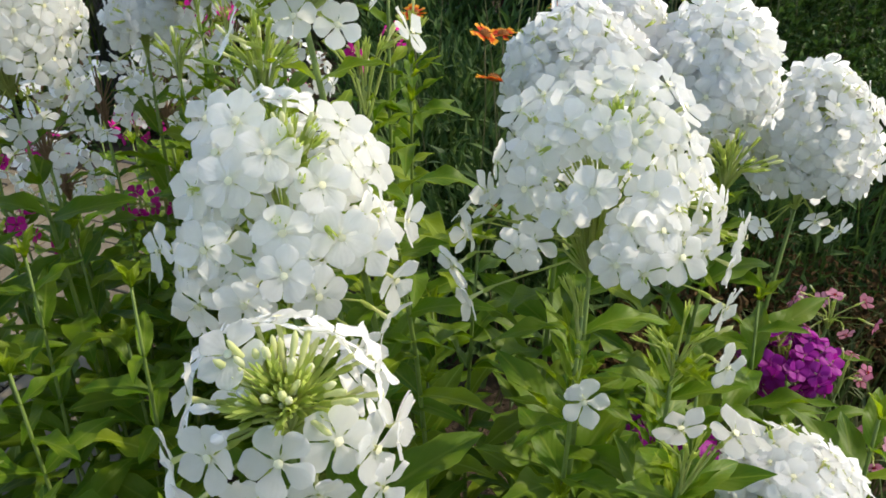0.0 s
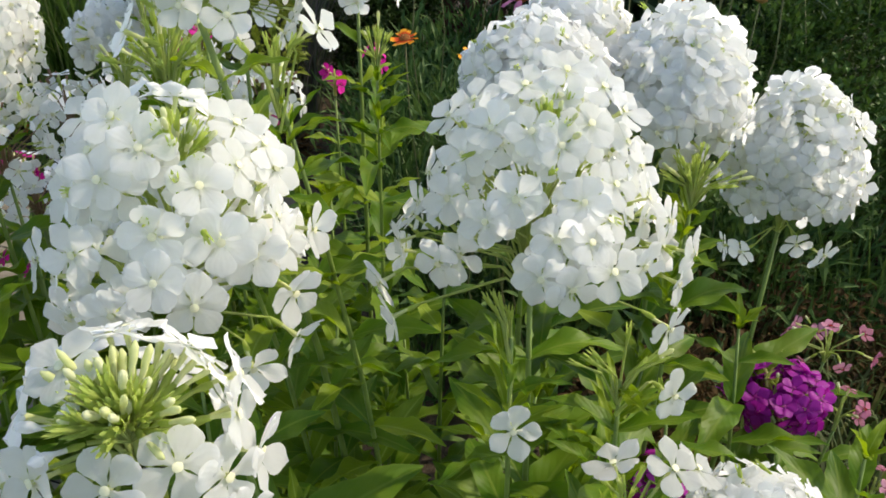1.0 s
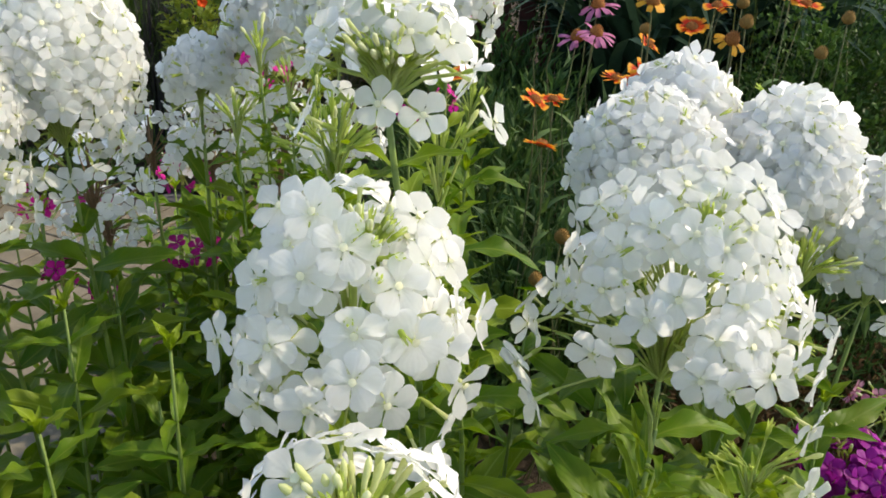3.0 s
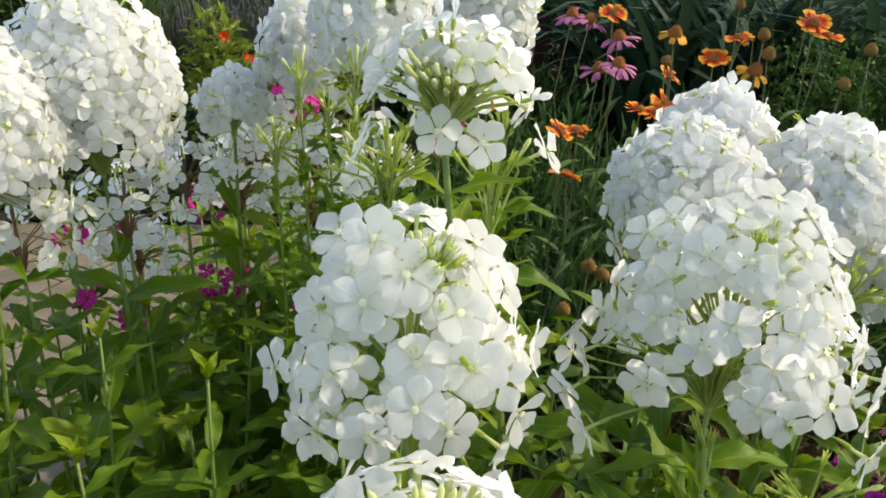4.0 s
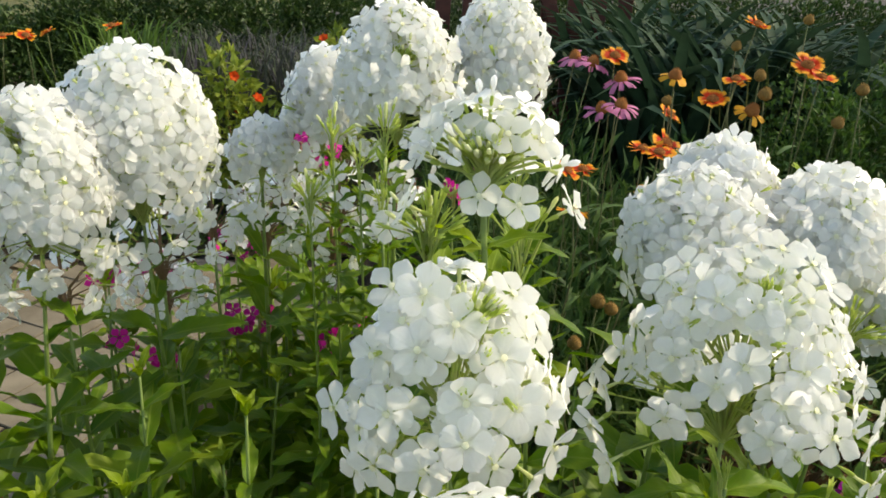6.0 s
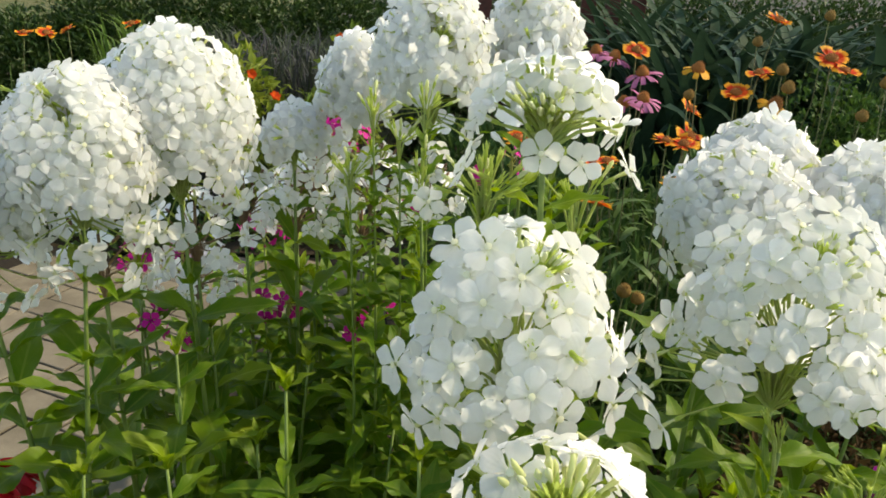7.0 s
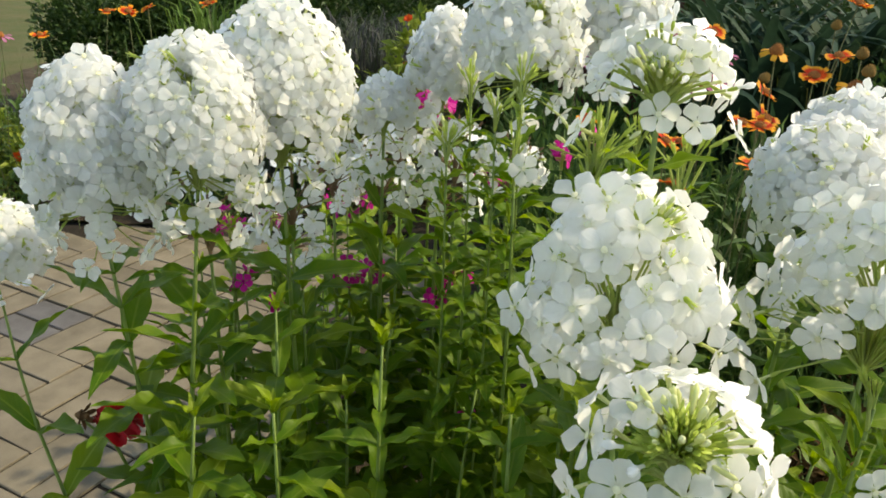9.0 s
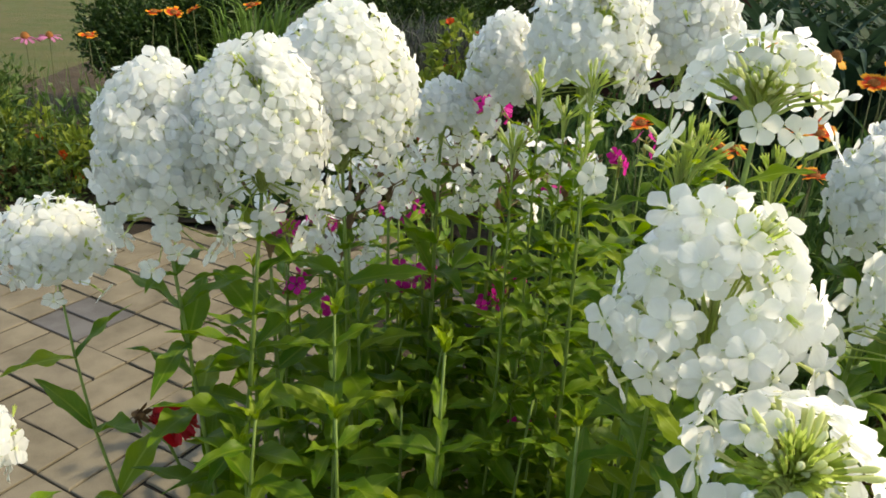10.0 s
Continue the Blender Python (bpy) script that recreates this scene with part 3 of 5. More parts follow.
sand = Build()
sand.grid([[((x, y, -0.0050), 0, 0) for x in (-3.62, 1.34)] for y in (-3.62, 0.83)])
pavement = new("pavement", sand.mesh("pavement", [SAND]))
tagged(pavement, "garden path of buff basket-weave paving bricks with sandy joints", "path", kind="structure")
PAVERS = [paver_mesh("paver", PAVER, k) for k in range(4)]
PAVERS_DARK = [paver_mesh("dark_paver", PAVER_DARK, 9)]
rest_v, rest_f = [], []
pav_rnd = random.Random(4)
for i in range(-24, 18):
    for j in range(-24, 18):
        along_u = (i + j) % 2 == 0
        for half in (0, 1):
            u, v = (2 * i + 1, 2 * j + 0.5 + half) if along_u else (2 * i + 0.5 + half, 2 * j + 1)
            m = TURN @ Matrix.Translation((u * 0.1, v * 0.1, 0)) @ Matrix.Rotation((0 if along_u else math.pi / 2) + pav_rnd.gauss(0, 0.008), 4, "Z")
            m = m @ pose(0, 0, pav_rnd.uniform(-0.003, 0.002), pav_rnd.gauss(0, 0.5), pav_rnd.gauss(0, 0.3), 0)
            p = m.translation
            inside = p.y < 0.76 and (p.x < 0.88 or (p.x < 1.26 and p.y > 0.06))
            if not inside or p.x < -3.6 or p.y < -3.6:
                continue
            dark = (i, j) == (0, 0) or (p.length > 0.9 and pav_rnd.random() < 0.04)
            if -1.15 < p.x < 1.0 and -1.35 < p.y:
                part("paver", pav_rnd.choice(PAVERS_DARK if dark else PAVERS), pavement, m)
            else:
                me = PAVERS[0]
                s = len(rest_v)
                rest_v += [tuple(m @ vv.co) for vv in me.vertices]
                rest_f += [tuple(s + k for k in poly.vertices) for poly in me.polygons]
rest = part("paver_field", mesh_of("paver_field", rest_v, rest_f, [PAVER], smooth=False), pavement)
rest["kind"] = "stuff"


# ---- clouds of small leaves ----
def leaf_cloud(centres, ways, ups, lengths, widths, fold=0.25):
    """Folded pointed leaves, six vertices each, as one set of arrays."""
    ways = ways / np.linalg.norm(ways, axis=1, keepdims=True)
    side = np.cross(ways, ups)
    side /= np.linalg.norm(side, axis=1, keepdims=True) + 1e-9
    up = np.cross(side, ways)
    L, W = lengths[:, None], widths[:, None]
    a = centres
    m1 = centres + ways * L * 0.45 + up * L * 0.06
    tip = centres + ways * L - up * L * 0.10
    l1 = m1 - side * W / 2 + up * W * fold
    r1 = m1 + side * W / 2 + up * W * fold
    v = np.stack([a, l1, m1, r1, tip], 1).reshape(-1, 3)
    k = np.arange(len(centres))[:, None] * 5
    f = np.concatenate([k + [0, 2, 1], k + [0, 3, 2], k + [1, 2, 4], k + [2, 3, 4]]).tolist()
    return v, f


def cloud_mesh(name, mat, spots, count, length, width, seed, upward=0.4, shell=0.55, lump=0.25):
    """spots: (x, y, z, rx, ry, rz) lumps that hold the leaves."""
    g = np.random.default_rng(seed)
    vol = np.array([s[3] * s[4] * s[5] for s in spots]) ** 0.67
    which = g.choice(len(spots), count, p=vol / vol.sum())
    s = np.array(spots, float)[which]
    d = g.normal(size=(count, 3))
    d /= np.linalg.norm(d, axis=1, keepdims=True)
    rad = (shell + (1 - shell) * g.random(count)) * (1 + lump * np.sin(d[:, 0] * 7 + which) * np.sin(d[:, 2] * 6 + 2 * which))
    c = s[:, :3] + d * s[:, 3:] * rad[:, None]
    c[:, 2] = np.maximum(c[:, 2], 0.02)
    w = d + g.normal(scale=0.6, size=(count, 3)) + [0, 0, upward]
    u = np.array([0, 0, 1.0]) + g.normal(scale=0.5, size=(count, 3))
    v, f = leaf_cloud(c, w, u, length * g.uniform(0.6, 1.3, count), width * g.uniform(0.7, 1.3, count))
    return mesh_of(name, v.tolist(), f, [mat], smooth=False)


def blade_field(name, mat, x0, y0, x1, y1, count, low, high, width, seed, lean=0.35, z=0.0):
    """Thin upright leaves, three pieces long."""
    g = np.random.default_rng(seed)
    p = np.stack([g.uniform(x0, x1, count), g.uniform(y0, y1, count), np.full(count, z)], 1)
    h = g.uniform(low, high, count)[:, None]
    t = g.uniform(0, 2 * np.pi, count)
    out = np.stack([np.cos(t), np.sin(t), 0 * t], 1)
    side = np.stack([-np.sin(t), np.cos(t), 0 * t], 1) * width * g.uniform(0.6, 1.3, count)[:, None]
    le = g.uniform(0.3, 1.4, count)[:, None] * lean
    a, b = p + [0, 0, 0], p + out * h * le * 0.3 + [0, 0, 1] * h * 0.55
    c, d = p + out * h * le * 0.75 + [0, 0, 1] * h * 0.9, p + out * h * le * 1.3 + [0, 0, 1] * h * (1 - 0.2 * le)
    v = np.stack([a - side / 2, a + side / 2, b - side / 2, b + side / 2, c - side * 0.4, c + side * 0.4, d], 1).reshape(-1, 3)
    k = np.arange(count)[:, None] * 7
    f = (k + [0, 1, 3]).tolist() + (k + [0, 3, 2]).tolist() + (k + [2, 3, 5]).tolist() + (k + [2, 5, 4]).tolist() + (k + [4, 5, 6]).tolist()
    return mesh_of(name, v.tolist(), f, [mat], smooth=True)


def stuff(name, me, label, category):
    return tagged(new(name, me), label, category, kind="stuff")


# ---- white phlox in flower ----
def flowering(base, middle, wide, tall, count, label, seed, shape=DOME, fixed=(), buds=4, gap=None, florets=None, bend=(0, 0), step=0.048, leaves=(0.15, 0.95), tilt=(0, 0), leaf_size=1.0, bud_set=None, category="phlox", group="white phlox clump", radius=0.0034, young=0.1, lift=0.0, snug=False, wood=None, holes=(), lace=0.25):
    top = Vector(middle) - Vector((0, 0, tall * 0.52))
    plant = phlox_plant(base, top, label, bend, leaves, step, leaf_size, young, seed, radius, category, group)
    flower_head(plant, Vector(middle) - Vector(base), wide, tall, count, florets or SMALL_FLORETS, shape, fixed, buds, gap, seed, top - Vector(base), "flower_head", bud_set, tilt, lift, snug, wood, holes, lace)
    return plant


A_FIXED = [(-23, -10, 62), (-7, -33, 52), (-36, -16, 46), (-29, -35, 37), (21, -41, 34), (37, 12, 50), (-2, -56, 14), (45, -45, -5), (30, -52, 7), (-46, -42, -1), (15, -67, -22), (-26, -64, -26), (62, 2, -88), (38, -43, -79), (-53, -45, -36), (-77, -8, -19), (64, -27, -40), (76, 7, -16), (56, 12, 22), (-53, -10, 20), (-41, 7, 58), (51, 13, 37), (-3, -17, 68)]
B_FIXED = [(-40, -20, 51), (19, -36, 57), (-19, -38, 54), (51, -7, 56), (-66, -21, 6), (-31, -55, 18), (9, -63, 17), (-75, -44, -29), (-9, -73, -2), (-20, -83, -23), (-1, -87, -29), (51, -70, -26), (91, -43, -56), (-55, -11, 31), (-109, 4, -67), (-92, 25, -46), (-41, 29, 56), (-2, -46, 47), (86, -27, -16), (102, -37, -36), (63, -18, 22), (-17, -9, 75), (37, -4, 71), (-77, 37, -22), (53, -14, 37), (-58, 30, 45), (12, -1, 82), (-70, 37, 2)]
FULL = "tall white garden phlox with a full domed flower head"
flowering((1.36, -1.33, 0), (1.278, -1.486, 0.864), 0.143, 0.146, 60, "white garden phlox with a big rounded head nodding towards the path", 201, BULLET, fixed=A_FIXED, buds=34, gap=((0.010, -0.012, 0.064), 0.026), florets=WHITE_FLORETS, bend=(0.02, -0.05), holes=(((0.028, -0.062, -0.034), 0.008), ((0.0, -0.070, -0.060), 0.011), ((-0.055, -0.05, -0.06), 0.012), ((0.065, -0.035, -0.055), 0.013)), lace=0.30)
flowering((1.56, -1.30, 0), (1.508, -1.437, 0.850), 0.222, 0.160, 74, "white garden phlox with a broad cone-shaped flower head", 202, CONE_HEAD, B_FIXED, 26, ((0.004, -0.028, 0.070), 0.026), WHITE_FLORETS, (0.0, -0.03), holes=(((-0.075, -0.075, -0.078), 0.030), ((-0.025, -0.100, -0.078), 0.032), ((0.025, -0.100, -0.080), 0.030)), lace=0.36)
flowering((1.70, -1.06, 0), (1.61, -1.175, 0.895), 0.118, 0.115, 80, FULL, 204, bend=(-0.02, 0))
flowering((1.62, -1.14, 0), (1.560, -1.230, 0.874), 0.136, 0.115, 85, FULL, 218, LONG, bend=(-0.01, 0))
flowering((1.74, -1.18, 0), (1.696, -1.237, 0.868), 0.140, 0.140, 90, FULL, 205, tilt=(0, 0.15))
flowering((1.76, -1.24, 0), (1.848, -1.222, 0.785), 0.138, 0.165, 85, "white garden phlox with a rounded head above brown leaves", 206, bend=(0.02, 0), leaves=(0.2, 0.8), step=0.09)
flowering((1.01, -0.98, 0), (0.976, -1.008, 0.898), 0.178, 0.205, 135, FULL, 207, LONG, tilt=(0.1, 0.05), holes=(((0.0, -0.080, -0.02), 0.011), ((0.04, -0.07, -0.05), 0.012), ((-0.04, -0.07, -0.06), 0.012)), lace=0.15)
flowering((0.835, -1.14, 0), (0.892, -1.101, 0.879), 0.150, 0.170, 105, FULL, 208, LONG, buds=30, gap=((0.022, -0.060, 0.034), 0.014), leaf_size=1.0, lace=0.12)
flowering((0.84, -1.06, 0), (0.778, -1.095, 0.838), 0.140, 0.202, 125, "tall white garden phlox with a long drooping head in shade", 209, LONG, lace=0.12)
flowering((0.80, -1.07, 0), (0.590, -0.990, 0.670), 0.142, 0.115, 62, "white garden phlox leaning out over the brick path", 210, radius=0.0025, bend=(-0.03, -0.02), step=0.10, leaves=(0.25, 0.9))
flowering((1.20, -0.82, 0), (1.187, -0.849, 0.915), 0.100, 0.140, 70, FULL, 211)
flowering((1.29, -0.94, 0), (1.279, -0.964, 0.975), 0.152, 0.175, 105, FULL, 212, buds=22, gap=((0.01, -0.066, 0.035), 0.016))
flowering((1.43, -0.89, 0), (1.417, -0.906, 0.995), 0.125, 0.160, 90, FULL, 213, step=0.055, young=0.3)
flowering((1.11, -0.84, 0), (1.103, -0.859, 0.843), 0.092, 0.090, 50, "small white garden phlox head behind taller stems", 214, lace=0.42)
flowering((1.70, -1.40, 0), (1.706, -1.494, 0.550), 0.126, 0.095, 70, "low white garden phlox head among leaves", 215, shape=FLAT)
flowering((0.90, -1.40, 0), (0.660, -1.348, 0.612), 0.085, 0.062, 32, "low white garden phlox at the edge of the path", 216, step=0.09)
# half-open heads: florets on long tubes round a burst of green calyces and buds
def open_head(base, hub, right, toward, label, seed, florets, buds, burst, spread, up_share, size=1.0, bend=(0.02, -0.06), leaves=(0.15, 0.8), young=0.2, stem_drop=0.03, leaf_size=1.0, reach=1.0):
    """florets: places in mm along right, up and toward from the hub, with the way each one faces in the same axes. buds: the same, for white buds."""
    r = random.Random(seed)
    w = Vector(toward).normalized()
    u = w.cross(Vector(right)).normalized()
    axes = Matrix((u.cross(w), u, w)).transposed()
    top = Vector(hub) - Vector((0, 0, stem_drop))
    plant = phlox_plant(base, top, label, bend, leaves, 0.05, leaf_size, young, seed)
    local = Vector(hub) - Vector(base)
    pieces = []
    b = Build()
    foot = Vector((0, 0, -stem_drop))
    for spots, pool in ((florets, WHITE_FLORETS), (buds, OPENING_BUDS)):
        for place, way in spots:
            p, n = axes @ (Vector(place) * reach / 1000), (axes @ Vector(way)).normalized()
            back = p - n * (0.020 if pool is WHITE_FLORETS else 0.001) * size
            b.tube([foot * 0.6, back * 0.5 + foot * 0.08, back], [0.0016, 0.0013, 0.0011], 5, 0, False)
            pieces.append(("floret" if pool is WHITE_FLORETS else "bud", r.choice(pool), aim(p, n, r.uniform(0, 6.28), size * r.uniform(0.97, 1.05))))
    for k in range(burst):
        way = Vector((r.gauss(0, 1), r.gauss(0, 1), r.gauss(0, 1))).normalized()
        way = (way + axes @ Vector((0, up_share, 1.0 - up_share)) * 1.1 + Vector((0, 0, 0.25))).normalized()
        p = way * r.uniform(0.25, 1.0) * spread
        b.tube([foot * 0.25, p], [0.0011, 0.0008], 4, 0, False)
        kind = r.choice(("calyx", "calyx", "calyx", "bud", "tube"))
        pieces.append((kind, r.choice({"calyx": CALYCES, "bud": BUDS, "tube": WHITE_BUDS}[kind]), aim(p, (way + Vector((r.gauss(0, 0.12), r.gauss(0, 0.12), r.gauss(0, 0.12)))).normalized(), r.uniform(0, 6), size * (0.9 if kind == "tube" else 1.0) * r.uniform(1.0, 1.3))))
    head = part("flower_head", b.mesh("panicle_branches", [BRANCH]), plant, Matrix.Translation(local))
    for name, me, m in pieces:
        part(name, me, head, m)
    return head


open_head((1.33, -1.45, 0), (1.273, -1.630, 0.828), (1, -0.15, 0), (-0.05, -0.29, 0.23), "white garden phlox head half open, green buds in its centre", 203,
          [((-25, 25, 12), (-0.2, 0.25, 0.95)), ((-47, 4, -5), (-0.95, 0.15, 0.3)), ((-33, -22, 9), (-0.45, -0.3, 0.85)), ((-56, -26, -10), (-0.9, -0.4, 0.2)), ((0, -24, 15), (0.0, -0.25, 0.95)),
           ((26, -15, 10), (0.4, -0.15, 0.9)), ((43, -20, -5), (0.75, -0.3, 0.6)), ((44, 6, -8), (0.95, 0.15, 0.1)), ((31, 25, -8), (0.8, 0.6, -0.1)), ((9, 37, -6), (0.1, 1.0, 0.0)),
           ((-6, 42, -4), (-0.15, 1.0, 0.25)), ((21, 35, -9), (0.5, 0.9, -0.15)), ((-42, 28, -16), (-0.8, 0.6, 0.0)), ((-20, 42, -18), (-0.4, 0.9, -0.1)), ((40, 24, -22), (0.9, 0.4, -0.2)),
           ((-15, -46, -8), (-0.2, -0.7, 0.7)), ((16, -42, -8), (0.25, -0.7, 0.7)), ((-46, -48, -16), (-0.6, -0.6, 0.5)), ((46, -40, -18), (0.7, -0.5, 0.4)), ((52, -10, -22), (1.0, -0.1, 0.0)), ((8, 30, -30), (0.1, 0.9, -0.4)), ((-30, 10, -32), (-0.8, 0.4, -0.3)), ((34, 8, -34), (0.8, 0.4, -0.4))],
          [((-10, 6, 2), (-0.4, 0.1, 0.9)), ((-24, 0, 0), (-0.85, 0.0, 0.5)), ((-16, -7, 4), (-0.6, -0.3, 0.75))], 96, 0.021, 0.50, 1.0)
open_head((1.38, -1.20, 0), (1.298, -1.442, 0.988), (1, -0.2, 0), (-0.1, -0.47, 0.12), "half-open white phlox with a ruff of green buds under its crown", 217,
          [((-4, -20, 22), (-0.1, 0.15, 1.0)), ((28, -25, 20), (0.1, 0.1, 1.0)), ((-16, 29, 16), (-0.25, 0.35, 0.9)), ((15, 30, 20), (0.05, 0.35, 0.95)), ((42, 26, 8), (0.6, 0.4, 0.7)),
           ((58, 2, -4), (0.85, -0.35, -0.2)), ((-55, 10, -2), (-0.7, 0.3, 0.35)), ((35, 48, -6), (0.5, 0.85, 0.1)), ((-12, 53, -4), (-0.3, 0.95, 0.1)), ((8, 50, 2), (0.1, 0.9, 0.45)), ((-36, 42, 0), (-0.5, 0.6, 0.6)),
           ((-48, 28, 6), (-0.6, 0.3, 0.7)), ((24, 56, -20), (0.3, 0.9, -0.3)), ((-28, 56, -22), (-0.3, 0.9, -0.2)), ((0, 48, -34), (0.0, 0.9, -0.5)), ((44, 38, -26), (0.7, 0.6, -0.4)), ((52, 16, -24), (0.9, 0.2, -0.4)), ((-52, 24, -26), (-0.8, 0.4, -0.4)), ((30, 14, -42), (0.4, 0.3, -0.9)), ((-26, 18, -44), (-0.4, 0.3, -0.9))],
          [((-34, 14, 10), (-0.95, 0.25, 0.25)), ((-22, 20, 12), (-0.6, 0.7, 0.4)), ((10, 6, 20), (0.1, 0.2, 1.0)), ((-14, -2, 16), (-0.5, 0.75, 0.5)), ((52, 6, 10), (0.95, 0.3, 0.1)), ((-18, 44, 4), (-0.4, 0.9, 0.1)), ((0, 52, 8), (0.05, 1.0, 0.2)), ((-8, 50, 6), (-0.15, 1.0, 0.1)), ((-28, -20, 12), (-0.7, 0.6, 0.5)), ((-38, 2, 4), (-0.9, 0.3, 0.1))],
          200, 0.023, 0.85, 0.82, (0.03, 0.06), (0.15, 0.985), 0.3, 0.024, 0.75, 0.79)


def budding(base, top, label, seed, florets=(), buds=14, bend=(0, 0), step=0.06, young=0.15, leaves=(0.15, 0.97), spread=0.03, leaf_size=0.85, crowd=18, slim=0.62, radius=0.0026):
    """A stem whose head is mostly buds, with a few open florets at given places."""
    r = random.Random(seed)
    plant = phlox_plant(base, top, label, bend, leaves, step, leaf_size, young, seed, radius)
    # narrow upper leaves crowd below the buds
    for k in range(crowd):
        drop = r.uniform(0.012, 0.13)
        at = Vector(top) - Vector(base)
        at = at - at.normalized() * drop
        size = (r.uniform(0.30, 0.42) + 2.2 * drop) * min(1.0, leaf_size / 0.8)
        rot = Euler((r.uniform(-0.3, 0.3), -r.uniform(0.35, 0.95), k * 1.571 + r.uniform(-0.3, 0.3))).to_quaternion()
        part("leaf", r.choice(YOUNGS + LEAVES[:4]), plant, Matrix.LocRotScale(at, rot, Vector((size, size * slim, size))))
    b = Build()
    spots = []
    for k in range(buds):
        t, e = r.uniform(0, 6.28), r.uniform(0.0, 1.25)
        d = Vector((math.cos(t) * math.sin(e), math.sin(t) * math.sin(e), math.cos(e)))
        q = d * r.uniform(0.3, 1.0) * spread
        spots.append((q, d))
        b.tube([(0, 0, -0.02), q * 0.5, q], [0.0012, 0.0009, 0.0007], 4, 0, False)
    for place, out in florets:
        q = Vector(place) - Vector(top)
        b.tube([(0, 0, -0.03), q * 0.5 + Vector((0, 0, 0.004)), q - Vector(out).normalized() * 0.02], [0.0014, 0.001, 0.0008], 4, 0, False)
    head = part("flower_head", b.mesh("panicle_branches", [BRANCH]), plant, Matrix.Translation(Vector(top) - Vector(base)))
    for q, d in spots:
        part("bud", r.choice(CALYCES * 2 + BUDS[:1] + WHITE_BUDS[:1]), head, aim(q, d, r.uniform(0, 6), r.uniform(0.8, 1.1)))
    for place, out in florets:
        part("floret", r.choice(WHITE_FLORETS[:5]), head, aim(Vector(place) - Vector(top), out, r.uniform(0, 6), 1.0))
    return plant


BUDDING = "budding phlox stem with a few open white florets"
budding((1.52, -1.36, 0), (1.478, -1.500, 0.773), BUDDING, 301, [((1.475, -1.530, 0.721), (-0.1, -1, 0.2))], 6, (0, -0.03), leaves=(0.3, 0.9))
budding((1.60, -1.36, 0), (1.556, -1.505, 0.735), BUDDING, 302, [((1.585, -1.526, 0.735), (0.35, -1, 0.1))], 9, (0.01, -0.02), spread=0.042)
budding((1.28, -1.02, 0), (1.252, -1.140, 0.850), BUDDING, 303, [((1.256, -1.172, 0.852), (0.1, -1, 0.25))], 9, (0.01, -0.02), spread=0.045, step=0.042, leaf_size=0.5, crowd=8, slim=0.5)
budding((1.34, -1.20, 0), (1.268, -1.405, 0.926), BUDDING, 309, [((1.250, -1.415, 0.955), (-0.95, 0.1, 0.4))], 24, (0.03, 0.05), spread=0.034, step=0.05, leaf_size=0.7, young=0.6, crowd=20, slim=0.42)
budding((1.42, -1.22, 0), (1.336, -1.410, 0.918), BUDDING, 308, [((1.364, -1.428, 0.958), (0.75, -0.2, 0.5))], 12, (0.03, 0.03), spread=0.034, leaf_size=0.7, leaves=(0.3, 0.9), young=0.6, crowd=18, slim=0.38)
SLENDER = "slender phlox stem topped with green buds"
budding((1.28, -1.00, 0), (1.254, -1.126, 0.934), SLENDER, 304, [], 12, (0.01, -0.02), spread=0.030, step=0.03, leaf_size=0.56, crowd=13, slim=0.42, radius=0.0018)
budding((1.24, -1.02, 0), (1.228, -1.127, 0.900), SLENDER, 310, [], 8, (0.01, -0.02), spread=0.026, step=0.03, leaf_size=0.56, crowd=13, slim=0.42, radius=0.0018)
budding((1.21, -1.00, 0), (1.200, -1.115, 0.925), SLENDER, 311, [], 9, (0.01, -0.02), spread=0.028, step=0.03, leaf_size=0.56, crowd=13, slim=0.42, radius=0.0018)
budding((1.18, -1.02, 0), (1.176, -1.125, 0.860), SLENDER, 312, [], 16, (0.01, -0.02), spread=0.026, step=0.03, leaf_size=0.56, crowd=13, slim=0.42, radius=0.0018)
budding((1.44, -1.02, 0), (1.432, -1.010, 0.845), "slender phlox stem topped with green buds", 305, [], 16, (0.0, 0.0), spread=0.03, step=0.045, leaf_size=0.95)
budding((1.60, -1.40, 0), (1.540, -1.572, 0.692), BUDDING, 306, [((1.524, -1.580, 0.731), (-0.3, 0.2, 0.95)), ((1.560, -1.585, 0.727), (0.2, -0.35, 0.9)), ((1.588, -1.565, 0.706), (0.6, -0.2, 0.8))], 4, spread=0.02)
budding((1.68, -1.22, 0), (1.690, -1.315, 0.792), "phlox stem topped with a bristly green tuft of buds", 307, [], 34, (0.01, -0.02), spread=0.036, leaves=(0.3, 0.95))

# leafy shoots that fill the clump
SHOOT = "leafy green phlox shoot without flowers"
phlox_plant((1.14, -0.84, 0), (1.128, -0.819, 0.610), SHOOT, (0.0, 0), (0.1, 0.95), 0.055, 0.9, 0.75, 401, 0.0026, tip_leaves=True)
for k, (x, y, h) in enumerate(((0.90, -0.57, 0.49), (1.00, -0.50, 0.54), (1.09, -0.58, 0.52), (1.15, -0.42, 0.58), (1.01, -0.68, 0.47), (0.93, -0.43, 0.52), (1.06, -0.36, 0.56))):
    phlox_plant((x, y, 0), (x - 0.01, y, h), SHOOT, (0.0, 0.01), (0.08, 0.97), 0.045, 0.85, 0.05, 404 + k, 0.0026, tip_leaves=True)
place_rnd = random.Random(21)
made = []
